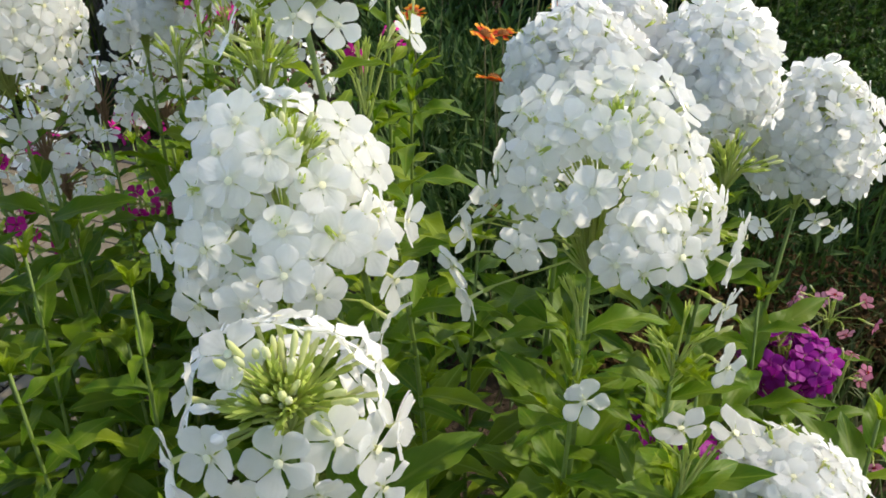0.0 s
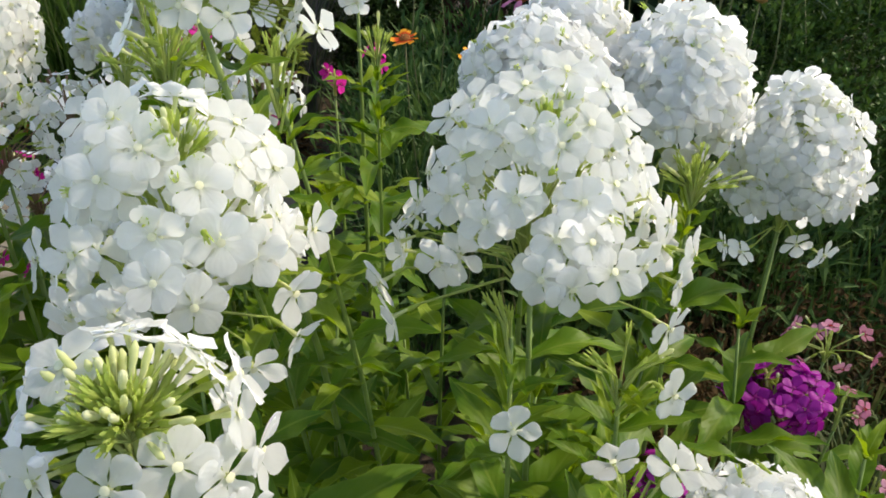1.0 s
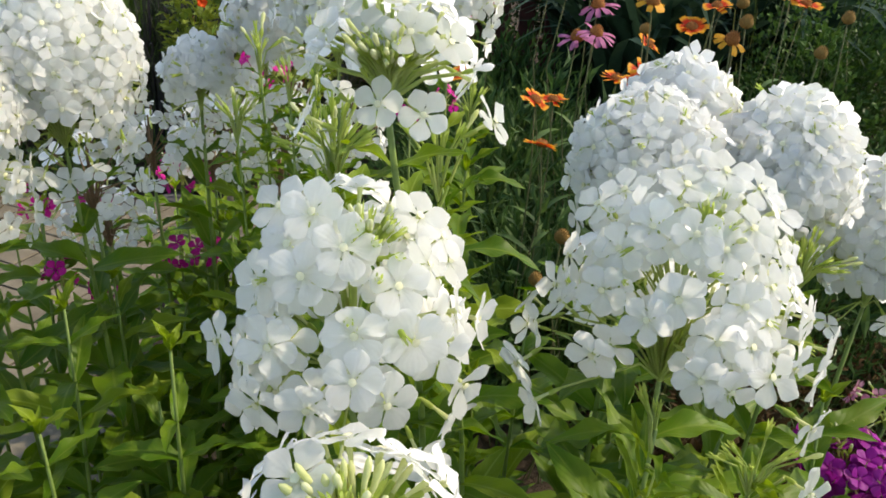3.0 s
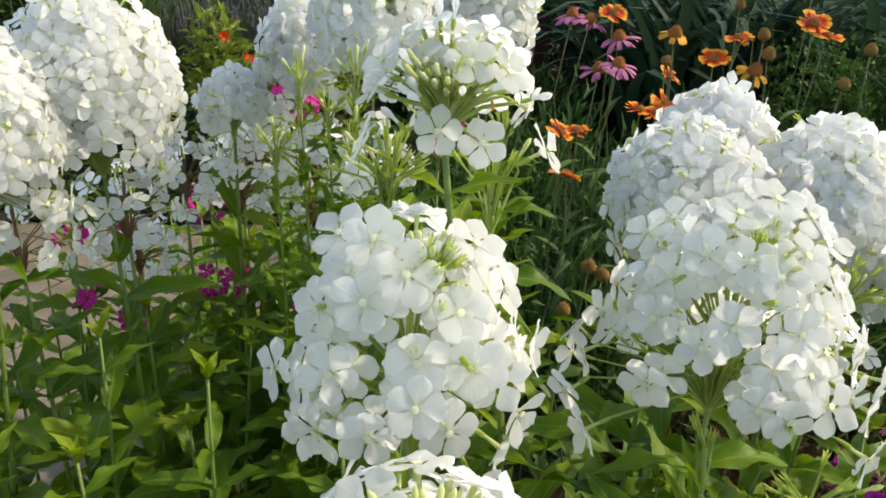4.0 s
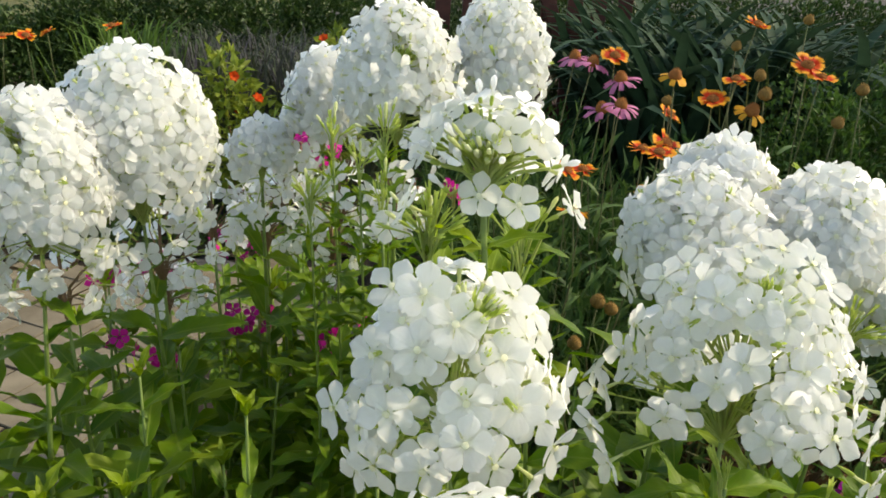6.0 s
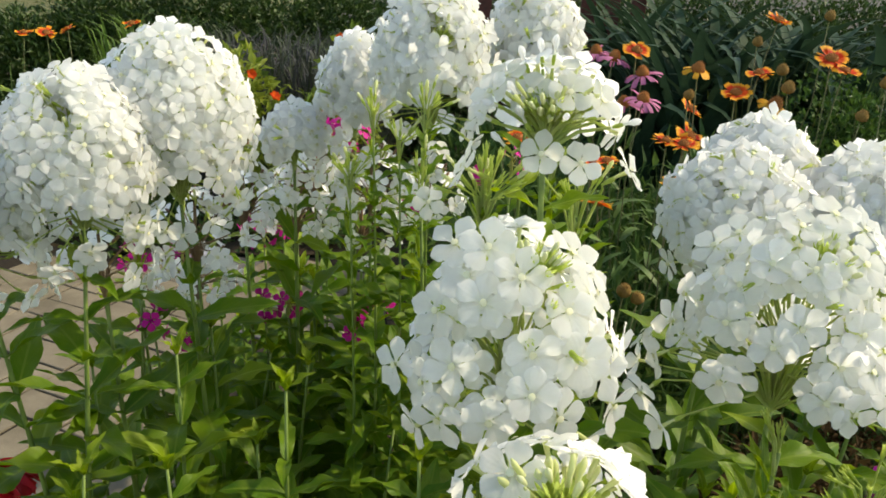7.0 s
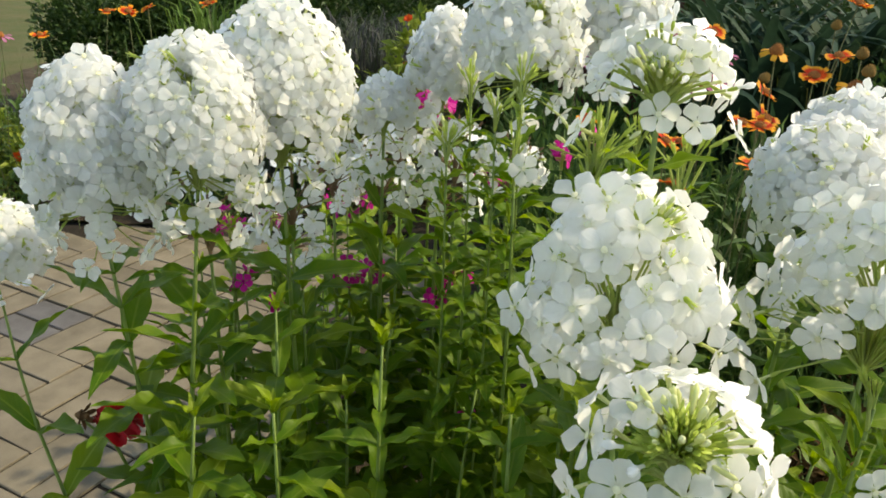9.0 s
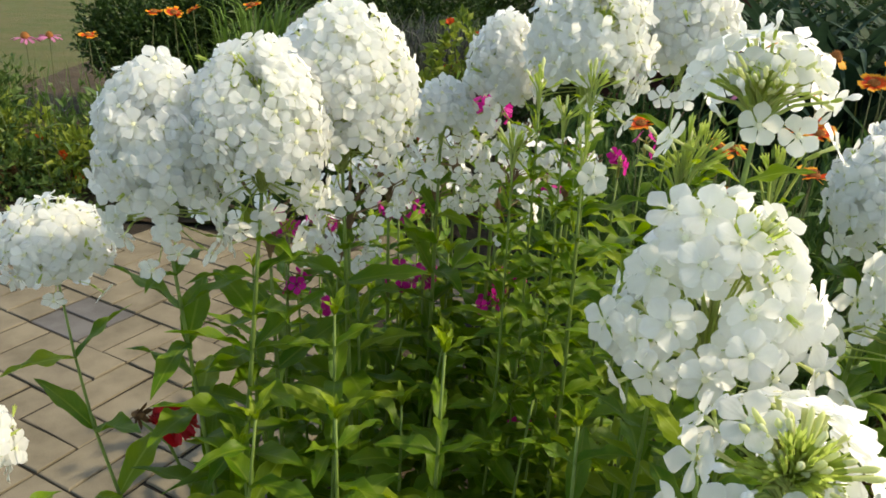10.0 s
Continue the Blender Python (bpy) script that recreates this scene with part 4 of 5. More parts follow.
for k in range(700):
    x, y = place_rnd.uniform(0.83, 1.92), place_rnd.uniform(-1.52, -0.72)
    if any((x - a) ** 2 + (y - b) ** 2 < 0.093 ** 2 for a, b in made):
        continue
    if y < -1.28 - 0.65 * (x - 0.83) or x > 1.67 - 0.9 * (y + 1.20):
        continue
    made.append((x, y))
    h = place_rnd.uniform(0.46, 0.66) + 0.04 * (y + 1.35)
    # half as many pale young leaves right of x = 1.28: leaf colour imitates shade
    phlox_plant((x, y, 0), (x + place_rnd.gauss(0, 0.02), y + place_rnd.gauss(0, 0.02), h), SHOOT, (place_rnd.gauss(0, 0.012), place_rnd.gauss(0, 0.012)), (0.25, 0.97), 0.046, place_rnd.uniform(0.78, 1.0), 0.20 if x < 1.28 else 0.10, 420 + k, 0.0027, tip_leaves=True)


# ---- coloured phlox between and beside the white ones ----
def coloured(base, middle, wide, tall, count, florets, label, seed, group, leaf_size=0.85):
    return flowering(base, middle, wide, tall, count, label, seed, FLAT, (), 3, None, florets, category="phlox", group=group, step=0.075, leaf_size=leaf_size, radius=0.0028)


MAG = "magenta phlox with a loose fading flower cluster"
for k, (x, y, z, w, n) in enumerate(((0.896, -0.86, 0.553, 0.04, 4), (1.055, -0.832, 0.569, 0.05, 4), (1.09, -0.83, 0.575, 0.04, 4), (1.225, -0.836, 0.573, 0.05, 5), (1.192, -0.851, 0.531, 0.04, 4), (1.252, -0.953, 0.379, 0.03, 4),
                                     (1.177, -0.75, 0.824, 0.075, 11), (1.387, -0.793, 0.768, 0.022, 3), (0.868, -0.826, 0.646, 0.04, 4), (0.953, -0.869, 0.527, 0.03, 3), (0.921, -0.756, 0.631, 0.05, 5), (1.044, -0.712, 0.656, 0.08, 9),
                                     (1.452, -0.700, 0.775, 0.03, 3), (1.288, -0.72, 0.697, 0.05, 6), (1.30, -0.892, 0.361, 0.05, 5))):
    coloured((x + 0.02, y + 0.03, 0), (x, y, z), w, 0.045, n, MAGENTA_FLORETS, MAG, 500 + k, "magenta phlox")
for k, (x, y, z, w, n) in enumerate(((1.876, -1.246, 0.496, 0.116, 38), (1.690, -1.319, 0.440, 0.10, 28))):
    coloured((x, y + 0.05, 0), (x, y, z), w, 0.066, n, PURPLE_FLORETS, "low purple phlox with a dense flower cluster", 520 + k, "purple phlox")
for k, (x, y, z, w, n) in enumerate(((2.02, -1.14, 0.488, 0.115, 9), (1.988, -1.227, 0.445, 0.06, 5), (1.969, -1.329, 0.410, 0.05, 5))):
    coloured((x, y + 0.05, 0), (x, y, z), w, 0.06, n, PINK_FLORETS, "pale pink phlox with fading florets", 530 + k, "pink phlox")

# fading, thinned-out white heads
for k, (x, y, z, w, n) in enumerate(((1.10, -0.76, 0.71, 0.12, 20), (1.20, -0.82, 0.71, 0.12, 20), (0.95, -0.80, 0.62, 0.13, 24), (0.98, -0.95, 0.74, 0.14, 18), (0.89, -1.05, 0.74, 0.12, 14), (1.29, -0.88, 0.77, 0.11, 16), (1.13, -0.80, 0.785, 0.11, 20), (1.03, -0.84, 0.745, 0.11, 18), (1.21, -0.88, 0.790, 0.11, 20))):
    flowering((x + 0.02, y + 0.03, 0), (x, y, z), w, 0.10, n, "thinned-out white phlox head with bare brownish branches", 540 + k, DOME, (), 14, step=0.08, wood=FADED, bud_set=FADED_BUDS)


# ---- blanket flowers, coneflowers and seed heads ----
def ray_mesh(mat, long, wide, droop):
    """A ray petal that widens outwards to a toothed end."""
    b = Build()
    rows = []
    for i in range(6):
        s = i / 5
        w = wide / 2 * (0.35 + 0.65 * math.sin(0.5 * math.pi * min(1, s / 0.75)))
        if i == 5:
            w *= 0.8
        row = []
        for j in range(5):
            a = j / 2 - 1
            tooth = 0.10 * long if i == 5 and j % 2 else 0
            row.append(((long * s - tooth, w * a, 0.10 * long * s - droop * long * s * s + 0.12 * w * math.cos(2.5 * math.pi * a) * s), a * 0.5 + 0.5, s))
        rows.append(row)
    b.grid(rows)
    return b.mesh("ray_petal", [mat])


def disc_mesh(name, mat, radius, tall, seed):
    """A knobbly domed flower centre."""
    r = random.Random(seed)
    b = Build()
    b.tube([(0, 0, -0.3 * tall), (0, 0, 0), (0, 0, 0.45 * tall), (0, 0, 0.8 * tall), (0, 0, tall)], [radius * 0.6, radius, radius * 0.95, radius * 0.62, radius * 0.2], 12, 0)
    golden = math.pi * (3 - math.sqrt(5))
    for k in range(46):
        s = (k + 0.5) / 46
        rr, z = radius * math.sqrt(s) * 0.98, tall * (1 - s ** 1.6)
        p = Vector((rr * math.cos(k * golden), rr * math.sin(k * golden), z))
        d = Vector((p.x, p.y, radius * 0.8)).normalized()
        b.tube([p - d * 0.001, p + d * radius * 0.22], [radius * 0.11, radius * 0.02], 4, 0, False)
    return b.mesh(name, [mat])


RAY_ORANGE = ray_mesh(ORANGE, 0.024, 0.015, 0.05)
RAY_YELLOW = ray_mesh(YELLOW, 0.023, 0.014, 0.55)
RAY_ROSE = ray_mesh(ROSE, 0.036, 0.012, 0.45)
DISC = disc_mesh("flower_disc", CONE, 0.013, 0.010, 1)
TALL_CONE = disc_mesh("flower_cone", CONE, 0.015, 0.020, 2)
BALL = disc_mesh("seed_ball", SEED, 0.0135, 0.018, 3)
b = Build()
b.blade((0, 0, 0), (1, 0, 0.5), (0, 0, 1), 0.10, 0.016, 0.45, 0, 5)
LANCE = b.mesh("stem_leaf", [HERB])


def daisy(base, top, ray, rays, disc, label, category, group, seed, nod=0.2, face=0.22):
    r = random.Random(seed)
    plant = thing(category.replace(" ", "_"), base, label, category, group)
    z = Vector(top) - Vector(base)
    b = Build()
    b.tube([(0, 0, 0), z * 0.4 + Vector((r.gauss(0, .03), r.gauss(0, .03), 0)), z * 0.8 + Vector((r.gauss(0, .012), r.gauss(0, .012), 0)), z], [0.0018, 0.0016, 0.0013, 0.0015], 6)
    part("stem", b.mesh("stem", [STALK]), plant)
    d = (Vector((r.gauss(0, nod * 1.4), r.gauss(0, nod) - face, 1))).normalized()
    m = aim(z, d, r.uniform(0, 6), r.uniform(0.84, 1.02))
    flower = part("flower_head", disc, plant, m)
    for k in range(rays):
        if r.random() < 0.05:
            continue
        t = 2 * math.pi * (k + r.uniform(-0.2, 0.2)) / rays
        rot = Euler((r.gauss(0, 0.25), r.gauss(-0.06, 0.2), t)).to_quaternion()
        s = r.uniform(0.85, 1.1)
        part("petal", ray, flower, Matrix.LocRotScale(Vector((0.010 * math.cos(t), 0.010 * math.sin(t), 0.001)), rot, Vector((s, s, s))))
    for k in range(6):
        s = r.uniform(0.12, 0.7)
        part("leaf", LANCE, plant, Matrix.LocRotScale(z * s, Euler((0, -r.uniform(0, 0.5), r.uniform(0, 6.28))).to_quaternion(), Vector((1, 1, 1)) * r.uniform(0.7, 1.3)))
    return plant


BLANKET = "orange and red blanket flower on a thin stem"
for k, (x, y, z) in enumerate(((2.193, -0.151, 0.992), (1.833, -0.209, 0.914), (1.974, -0.424, 0.861), (2.024, -0.410, 0.901), (2.136, -0.472, 0.943), (2.186, -0.448, 0.917), (1.809, -0.498, 0.771), (1.873, -0.459, 0.775), (1.974, -0.233, 0.790), (1.686, -0.514, 0.732), (1.655, -0.579, 0.665),
                               (0.129, 0.858, 0.769), (0.191, 0.881, 0.769), (0.253, 0.903, 0.782), (0.448, 0.962, 0.804), (-0.040, 0.700, 0.698), (1.540, -0.356, 0.738), (1.812, -0.568, 0.783), (1.765, -0.671, 0.732), (1.640, -0.552, 0.741))):
    daisy((x + 0.03, y + 0.05, 0), (x, y, z), RAY_ORANGE, 14, DISC, BLANKET, "blanket flower", "blanket flowers", 600 + k)
for k, (x, y, z) in enumerate(((1.894, -0.401, 0.900), (2.041, -0.464, 0.845))):
    daisy((x + 0.02, y + 0.05, 0), (x, y, z), RAY_YELLOW, 11, TALL_CONE, "yellow blanket flower with drooping rays and a brown cone", "blanket flower", "blanket flowers", 640 + k)
for k, (x, y, z) in enumerate(((1.787, -0.195, 0.893), (1.849, -0.223, 0.862), (1.817, -0.325, 0.822), (1.764, -0.134, 0.897), (1.80, -0.26, 0.80), (-0.298, 0.799, 0.661), (-0.230, 0.832, 0.667), (1.62, 0.12, 0.78), (1.70, 0.22, 0.80))):
    daisy((x + 0.02, y + 0.05, 0), (x, y, z), RAY_ROSE, 14, TALL_CONE, "rose-pink coneflower with drooping rays and a dark cone", "coneflower", "coneflowers", 660 + k, 0.12, 0.05)
for k, (x, y, z) in enumerate(((2.113, -0.346, 0.898), (2.074, -0.443, 0.874), (2.135, -0.179, 0.941), (2.313, -0.163, 1.006), (2.250, -0.497, 0.899), (2.191, -0.527, 0.837), (1.647, -0.783, 0.573), (1.669, -0.796, 0.565), (1.593, -0.845, 0.527), (1.93, -0.30, 0.83))):
    daisy((x + 0.02, y + 0.05, 0), (x, y, z), RAY_ROSE, 0, BALL, "round brown seed head on a bare stem", "seed head", "seed heads", 680 + k, 0.1)


# ---- the dropped red bloom beside the path ----
red = thing("red_flower", (0.806, -1.00, -0.082), "wilting dark red bloom bending over beside the path", "flower")
b = Build()
b.tube([(0, 0, 0), (-0.01, -0.01, 0.25), (-0.07, -0.03, 0.46), (-0.112, -0.045, 0.518)], [0.003, 0.0028, 0.0024, 0.002], 6)
part("stem", b.mesh("stem", [STEM]), red)
b = Build()
b.tube([(0, 0, 0), (0, 0, 0.008), (0, 0, 0.02)], [0.003, 0.007, 0.004], 8)
for k in range(6):
    t = k * 1.05
    b.blade((0.004 * math.cos(t), 0.004 * math.sin(t), 0.010), (math.cos(t), math.sin(t), 0.9), (0, 0, 1), 0.020, 0.008, 0.2)
bloom = part("bloom", b.mesh("bloom", [DRY]), red, aim((-0.112, -0.045, 0.520), (0.9, -0.35, 0.1), 0))
red_rnd = random.Random(3)
for k in range(12):
    b = Build()
    seg = []
    wide = red_rnd.uniform(0.020, 0.032)
    for i in range(6):
        s = i / 5
        row = []
        for j in range(5):
            a = j / 2 - 1
            w = wide / 2 * math.sin(math.pi * (0.12 + 0.72 * s)) ** 0.7
            row.append(((0.038 * s, w * a, 0.010 * s - 0.026 * s * s + 0.006 * a * a + 0.003 * math.sin(7 * a + k + 4 * s)), a * 0.5 + 0.5, s))
        seg.append(row)
    b.grid(seg)
    place = Euler((red_rnd.uniform(-0.6, 0.6), red_rnd.uniform(-0.15, 0.40), red_rnd.uniform(-0.95, 0.55))).to_quaternion()
    part("petal", b.mesh("red_petal", [RED]), red, Matrix.LocRotScale(Vector((-0.100 + red_rnd.uniform(0, 0.035), -0.045, 0.515 + red_rnd.uniform(-0.006, 0.006))), place, Vector((1.3, 0.95, 0.85))))
for k in range(2):
    part("leaf", LEAVES[k], red, Matrix.LocRotScale(Vector((-0.01, -0.01, 0.12 + 0.09 * k)), Euler((0, -0.4, 1.6 * k)).to_quaternion(), Vector((0.8, 0.8, 0.8))))


# ---- strap-leaved clump, fence, bushes and low growth behind ----
strap_meshes = []
for k in range(5):
    r = random.Random(800 + k)
    b = Build()
    rows, bend, tw = [], r.uniform(0.75, 1.4), r.uniform(-0.4, 0.4)
    for i in range(10):
        s = i / 9
        w = 0.024 * (1 - s ** 2.6) + 0.0006
        out, up = 0.50 * bend * s ** 1.8, 1.08 * s * (1 - 0.43 * bend * s * s)
        rows.append([((out, -w * math.cos(tw * s), up + 0.25 * w), 0, s), ((out, 0, up), 0.5, s), ((out, w * math.cos(tw * s), up + 0.25 * w), 1, s)])
    b.grid(rows)
    strap_meshes.append(b.mesh("strap_leaf", [STRAP]))
strap_rnd = random.Random(9)
for k, (x, y) in enumerate(((2.50, 0.88), (2.66, 0.98), (2.86, 0.92), (2.66, 1.28), (2.85, 1.32), (3.05, 1.20), (2.52, 1.10), (2.95, 1.55), (3.05, 0.80), (2.74, 1.60), (3.22, 1.02), (2.55, 1.75), (2.95, 1.95), (3.30, 1.75), (3.25, 1.40), (3.5, 2.1), (2.7, 2.1))):
    clump = thing("daylily_clump", (x, y, 0.0), "clump of arching blue-green strap leaves", "daylily", "strap-leaved clumps")
    for i in range(34):
        s = strap_rnd.uniform(0.95, 1.45)
        m = Matrix.LocRotScale(Vector((strap_rnd.gauss(0, 0.04), strap_rnd.gauss(0, 0.04), 0)), Euler((strap_rnd.gauss(0, 0.12), 0, strap_rnd.uniform(0, 6.28))).to_quaternion(), Vector((s, s, s)))
        part("leaf", strap_rnd.choice(strap_meshes), clump, m)

fence = thing("wooden_fence", (2.20, 2.30, 0), "old red-brown wooden fence with wide gaps and a slanting brace", "fence")


def plank(name, a, c, wide, thick):
    """A sawn board from a to c with slightly eased edges."""
    a, c = Vector(a), Vector(c)
    up = (c - a).normalized()
    side = up.cross(Vector((0, 1, 0))).normalized()
    b = Build()
    e = 0.15 * thick
    ring = ((-1, -1, e, 0), (1, -1, -e, 0), (1, -1, 0, e), (1, 1, 0, -e), (1, 1, -e, 0), (-1, 1, e, 0), (-1, 1, 0, -e), (-1, -1, 0, e))
    for p in (a, c):
        for sx, sy, dx, dy in ring:
            b.v.append(tuple(p + side * (sx * wide / 2 + dx) + Vector((0, 1, 0)) * (sy * thick / 2 + dy)))
            b.uv.append((0, 0))
    for k in range(8):
        b.f.append((k, (k + 1) % 8, 8 + (k + 1) % 8, 8 + k))
        b.m.append(0)
    b.f += [tuple(range(7, -1, -1)), tuple(range(8, 16))]
    b.m += [0, 0]
    me = b.mesh(name, [BROWNWOOD])
    me.polygons.foreach_set("use_smooth", [False] * len(me.polygons))
    part(name, me, fence)


for k in range(8):
    plank("board", (-0.42 + 0.142 * k, -0.03, 0.04), (-0.42 + 0.142 * k + 0.006 * (k % 3 - 1), -0.03, 1.28), 0.082, 0.022)
for z in (0.30, 1.10):
    plank("rail", (-0.50, 0.006, z), (0.66, 0.006, z), 0.07, 0.035)
plank("brace", (0.02, -0.056, 1.14), (0.40, -0.056, 0.30), 0.075, 0.022)

stuff("boxwood_hedge", cloud_mesh("boxwood_hedge", HEDGE, [(2.66, 0.18, 0.40, 0.24, 0.26, 0.42), (2.92, 0.22, 0.42, 0.30, 0.30, 0.44), (3.25, 0.30, 0.44, 0.34, 0.4, 0.46), (2.60, -0.20, 0.26, 0.20, 0.22, 0.32), (2.9, -0.30, 0.28, 0.32, 0.30, 0.36), (3.3, -0.2, 0.32, 0.3, 0.3, 0.38)], 34000, 0.024, 0.014, 31, shell=0.7), "dense dark green boxwood hedge with small glossy leaves", "hedge")
stuff("flower_foliage", cloud_mesh("flower_foliage", HERB_DEEP, [(1.75, -0.45, 0.22, 0.32, 0.30, 0.30), (2.05, -0.25, 0.25, 0.35, 0.35, 0.36), (2.3, 0.1, 0.25, 0.35, 0.35, 0.40), (1.85, 0.15, 0.25, 0.35, 0.35, 0.36), (1.6, 0.0, 0.18, 0.25, 0.3, 0.28), (2.35, -0.45, 0.2, 0.3, 0.25, 0.3), (1.65, 0.5, 0.22, 0.3, 0.3, 0.3), (1.70, 1.0, 0.25, 0.28, 0.3, 0.28), (2.0, 1.2, 0.28, 0.32, 0.3, 0.32), (1.95, 0.7, 0.24, 0.3, 0.3, 0.3)], 13500, 0.070, 0.016, 32, 0.8, 0.2), "mass of narrow green leaves under the blanket flowers", "foliage")
stuff("flower_stalks", blade_field("flower_stalks", HERB_DEEP, 1.5, -0.65, 2.7, 0.6, 1500, 0.22, 0.52, 0.004, 33), "thin green stalks and grassy leaves among the flowers", "foliage")
stuff("withered_growth", cloud_mesh("withered_growth", DRYLEAF, [(1.90, -1.02, 0.36, 0.13, 0.10, 0.09), (1.80, -1.05, 0.34, 0.09, 0.08, 0.08), (1.88, -1.0, 0.22, 0.14, 0.12, 0.14), (2.25, -0.62, 0.12, 0.30, 0.22, 0.20), (2.55, -0.75, 0.10, 0.25, 0.25, 0.18), (2.0, -0.72, 0.08, 0.2, 0.15, 0.12), (2.8, -0.95, 0.1, 0.25, 0.3, 0.16)], 6500, 0.024, 0.011, 34, 0.2, 0.1), "withered brown leaves and dead stalks on the soil", "withered leaves")
stuff("low_grass", blade_field("low_grass", GRASS, 1.95, -1.45, 3.2, -0.55, 2600, 0.08, 0.24, 0.006, 35), "rough green grass and weeds on dark soil", "grass")
stuff("dry_stalks", blade_field("dry_stalks", GRASS, 2.55, -0.10, 3.6, 1.0, 240, 0.45, 0.95, 0.004, 46, 0.2), "thin dry stalks standing behind the blanket flowers", "dry stalks")
patch_rnd = random.Random(17)
green, lime, brown = [], [], []
for k in range(70):
    x, y = patch_rnd.uniform(-1.3, 1.25), patch_rnd.uniform(0.95, 2.2)
    size, tall = patch_rnd.uniform(0.06, 0.15), patch_rnd.uniform(0.05, 0.18) + 0.22 * (y - 0.95) * patch_rnd.random()
    patch_rnd.choice((green, green, green, lime, brown)).append((x, y, tall * 0.8, size, size, tall))
stuff("bed_foliage", cloud_mesh("bed_foliage", HERB, green, 7500, 0.050, 0.022, 36, 0.6, 0.25), "mixed low green foliage in the bed beyond the path", "foliage")
stuff("pale_bed_foliage", cloud_mesh("pale_bed_foliage", LIME, lime, 1500, 0.06, 0.026, 39, 0.8, 0.2), "tufts of yellow-green leaves in the bed beyond the path", "foliage")
stuff("dead_bed_leaves", cloud_mesh("dead_bed_leaves", DRYLEAF, [(x, y, z * 0.4, rx, ry, rz * 0.5) for x, y, z, rx, ry, rz in brown], 900, 0.05, 0.026, 40, 0.1, 0.1), "dry brown leaves and stalks in the bed beyond the path", "withered leaves")
stuff("ground_cover", cloud_mesh("ground_cover", HERB, [(-0.9 + 0.2 * k, 0.86 + 0.05 * (k % 3), 0.04, 0.13, 0.10, 0.09 + 0.04 * (k % 2)) for k in range(11)], 1700, 0.035, 0.022, 38, 0.5, 0.2), "low leafy ground cover along the edge of the path", "ground cover")
stuff("bed_grass_tufts", blade_field("bed_grass_tufts", FRESH, 0.28, 1.10, 0.56, 1.45, 420, 0.45, 0.86, 0.011, 45, 0.25), "tall bright green grassy tufts in the bed beyond the path", "grass")
stuff("bed_stalks", blade_field("bed_stalks", HERB, -0.9, 0.95, 1.25, 2.0, 260, 0.2, 0.60, 0.004, 37), "thin flower stalks and grassy leaves beyond the path", "foliage")


def shrub(place, label, category, lumps, mat, count, length, width, seed, blooms=0, bloom_mat=None, group=""):
    r = random.Random(seed)
    plant = thing(category.replace(" ", "_"), place, label, category, group)
    b = Build()
    for k in range(6):
        t = k * 1.05
        x, y, z = r.choice(lumps)[:3]
        b.tube([(0.02 * math.cos(t), 0.02 * math.sin(t), 0), (x * 0.5, y * 0.5, z * 0.5), (x, y, z)], [0.008, 0.006, 0.003], 5)
    part("woody_base", b.mesh("woody_base", [DRY]), plant)
    part("crown", cloud_mesh("crown", mat, lumps, count, length, width, seed), plant)
    for k in range(blooms):
        x, y, z, rx, ry, rz = r.choice(lumps)
        t, e = r.uniform(0, 6.28), r.uniform(0.1, 1.3)
        d = Vector((math.cos(t) * math.cos(e), math.sin(t) * math.cos(e) - 0.3, math.sin(e)))
        part("bloom", bloom_mat, plant, aim((x + d.x * rx, y + d.y * ry, z + d.z * rz), d, 0, r.uniform(1.0, 1.6)))
    return plant


b = Build()
for k in range(10):
    t = k * 0.63
    b.blade((0, 0, 0), (math.cos(t), math.sin(t), 0.5 + 0.4 * (k % 2)), (0, 0, 1), 0.016, 0.012, 0.1, 0, 3)
scarlet = leafy("scarlet_petal", plain((0.62, 0.05, 0.012), (0.70, 0.12, 0.01), 200), 0.6, 0.3, 0.2)
POM = b.mesh("scarlet_bloom", [scarlet])
shrub((0.86, 0.98, 0), "lime-green bushy plant with scarlet blooms", "marigold bush", [(0, 0, 0.42, 0.15, 0.15, 0.20), (-0.05, 0.02, 0.60, 0.09, 0.09, 0.16), (0.08, 0, 0.28, 0.14, 0.14, 0.16)], LIME, 900, 0.05, 0.026, 41, 9, POM, "lime bushes")
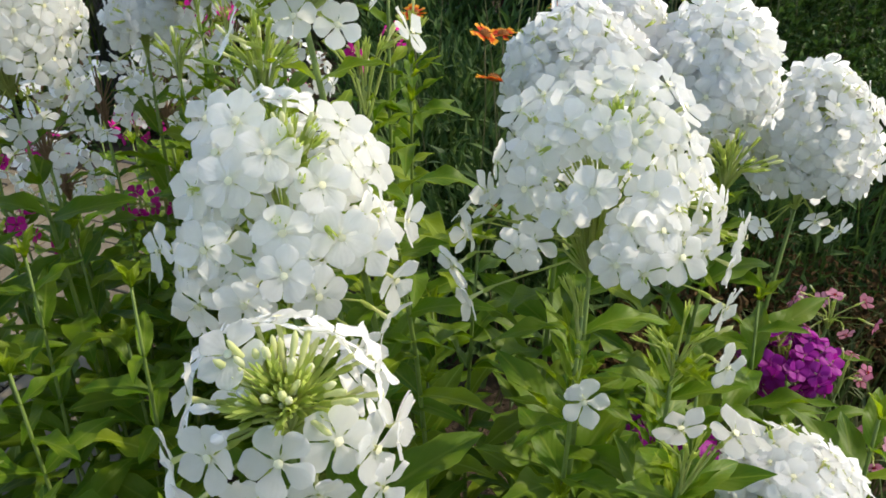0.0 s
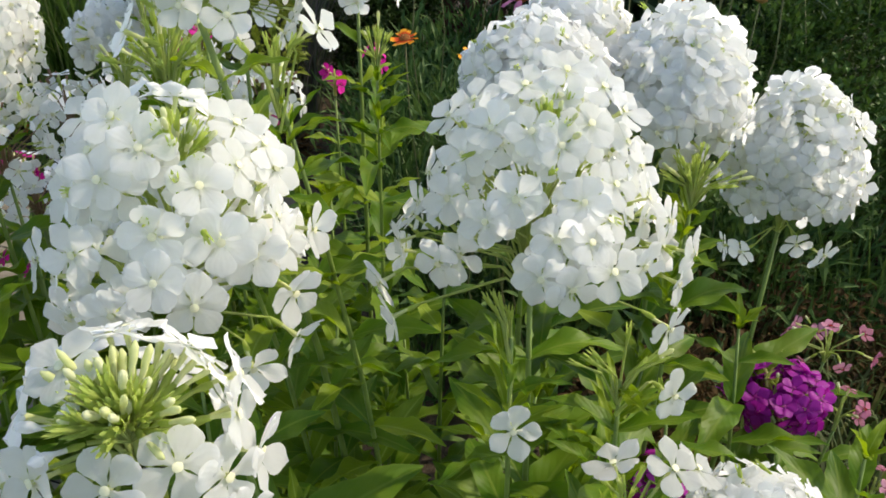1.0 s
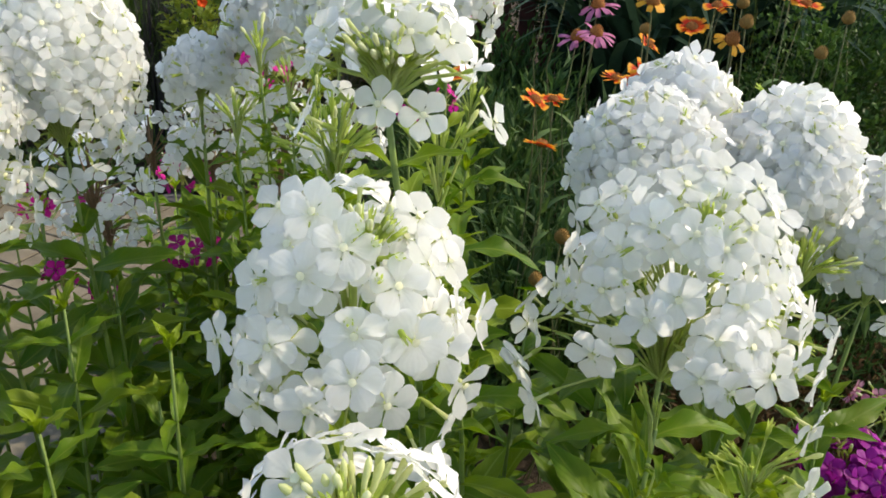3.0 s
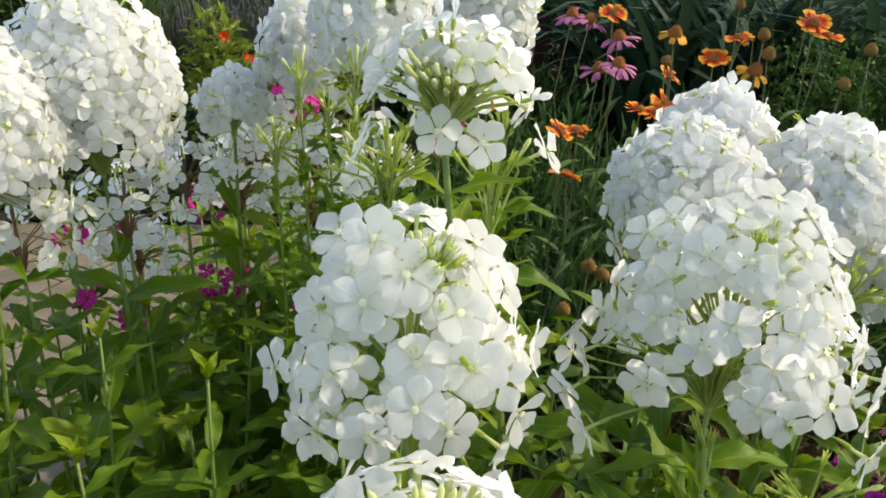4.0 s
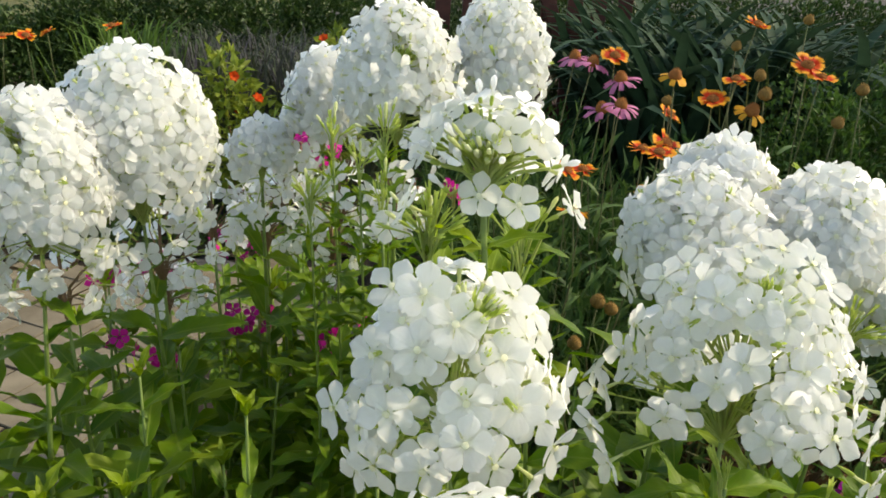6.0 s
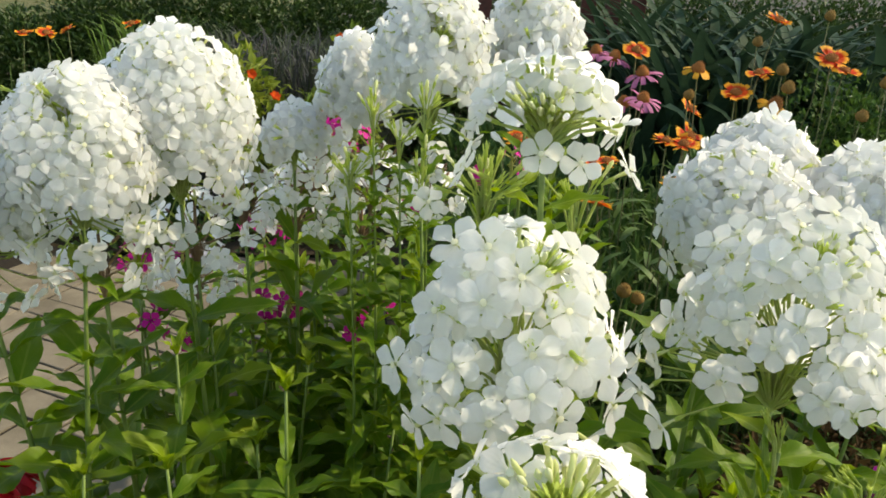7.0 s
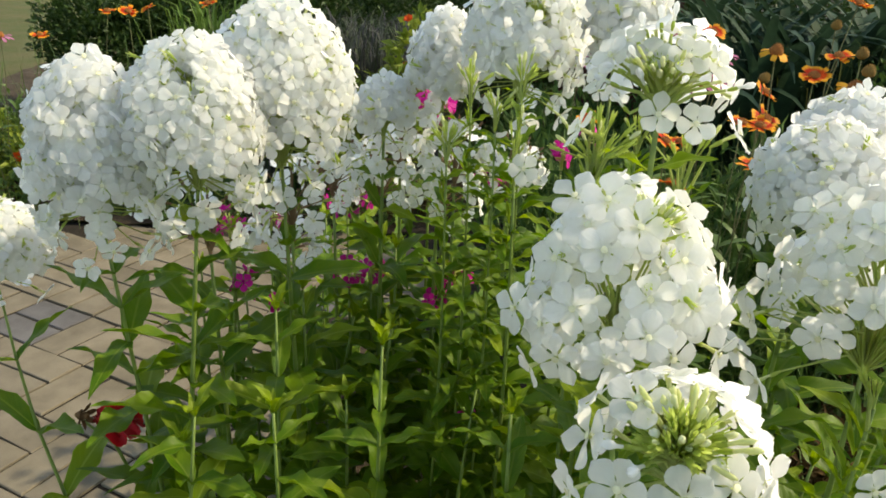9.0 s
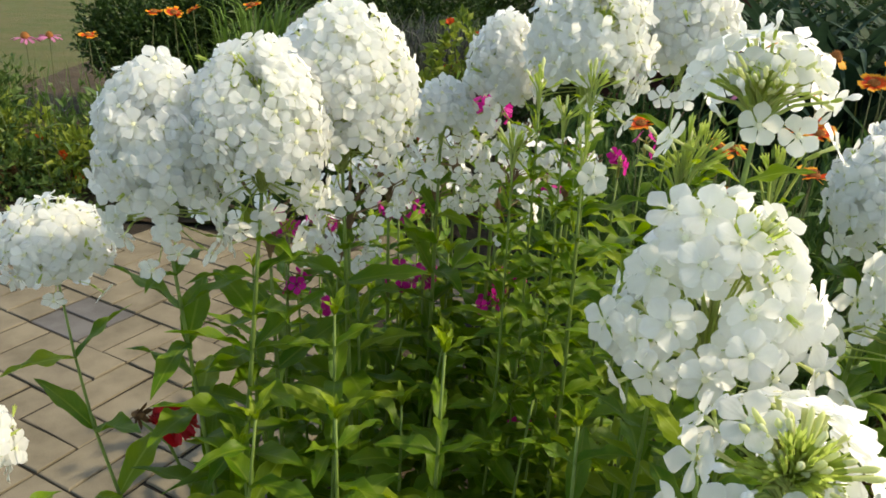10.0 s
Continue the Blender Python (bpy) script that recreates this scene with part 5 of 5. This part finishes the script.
shrub((1.16, 1.05, 0), "lime-green bushy plant with orange blooms", "marigold bush", [(0, 0, 0.44, 0.17, 0.15, 0.22), (0.05, 0.02, 0.66, 0.10, 0.1, 0.14), (-0.1, 0, 0.30, 0.14, 0.14, 0.16)], LIME, 900, 0.05, 0.026, 42, 8, POM, "lime bushes")
shrub((0.02, 1.0, 0), "yellow-green low plant beside the path", "marigold bush", [(0, 0, 0.25, 0.12, 0.12, 0.16), (-0.25, 0.05, 0.16, 0.16, 0.14, 0.14), (0.18, 0.0, 0.14, 0.14, 0.14, 0.12)], LIME, 420, 0.045, 0.024, 43, 5, POM, "lime bushes")
for k, (x, y, size) in enumerate(((-0.32, 1.02, 0.8), (-0.55, 1.25, 0.9), (-0.12, 1.22, 1.0), (0.35, 1.12, 0.9), (-0.85, 1.05, 0.8))):
    shrub((x, y, 0), "small yellow-green bedding plant with coral blooms", "bedding plant", [(0, 0, 0.12 * size, 0.08 * size, 0.08 * size, 0.10 * size), (0.03, 0.02, 0.24 * size, 0.06 * size, 0.06 * size, 0.10 * size)], LIME, 150, 0.05, 0.026, 47 + k, 3, POM, "bedding plants")
stuff("lavender_row", blade_field("lavender_row", LAVENDER, 0.55, 1.15, 1.35, 2.0, 3000, 0.40, 0.78, 0.007, 44, 0.3), "hazy purple-grey lavender spikes in dense rows", "lavender")
BACK = "dark green leafy shrub at the back of the garden"
for k, (x, y, s) in enumerate(((-0.42, 2.6, 0.8), (0.1, 2.8, 1.0), (0.9, 2.7, 1.0), (1.6, 2.2, 0.8), (4.6, 1.6, 1.0), (4.2, 0.4, 0.9), (1.5, 3.4, 1.0), (3.7, -0.6, 0.8), (3.15, 2.75, 1.1), (3.95, 2.5, 1.15), (2.45, 3.1, 1.1), (4.7, 2.3, 1.1))):
    shrub((x, y, 0), BACK, "garden shrub", [(0, 0, 0.42 * s, 0.50 * s, 0.42 * s, 0.42 * s), (0.25 * s, 0.1, 0.62 * s, 0.34 * s, 0.34 * s, 0.3 * s), (-0.28 * s, 0.05, 0.55 * s, 0.34 * s, 0.34 * s, 0.3 * s)], BUSH, 9000, 0.042, 0.022, 60 + k, group="background shrubs")
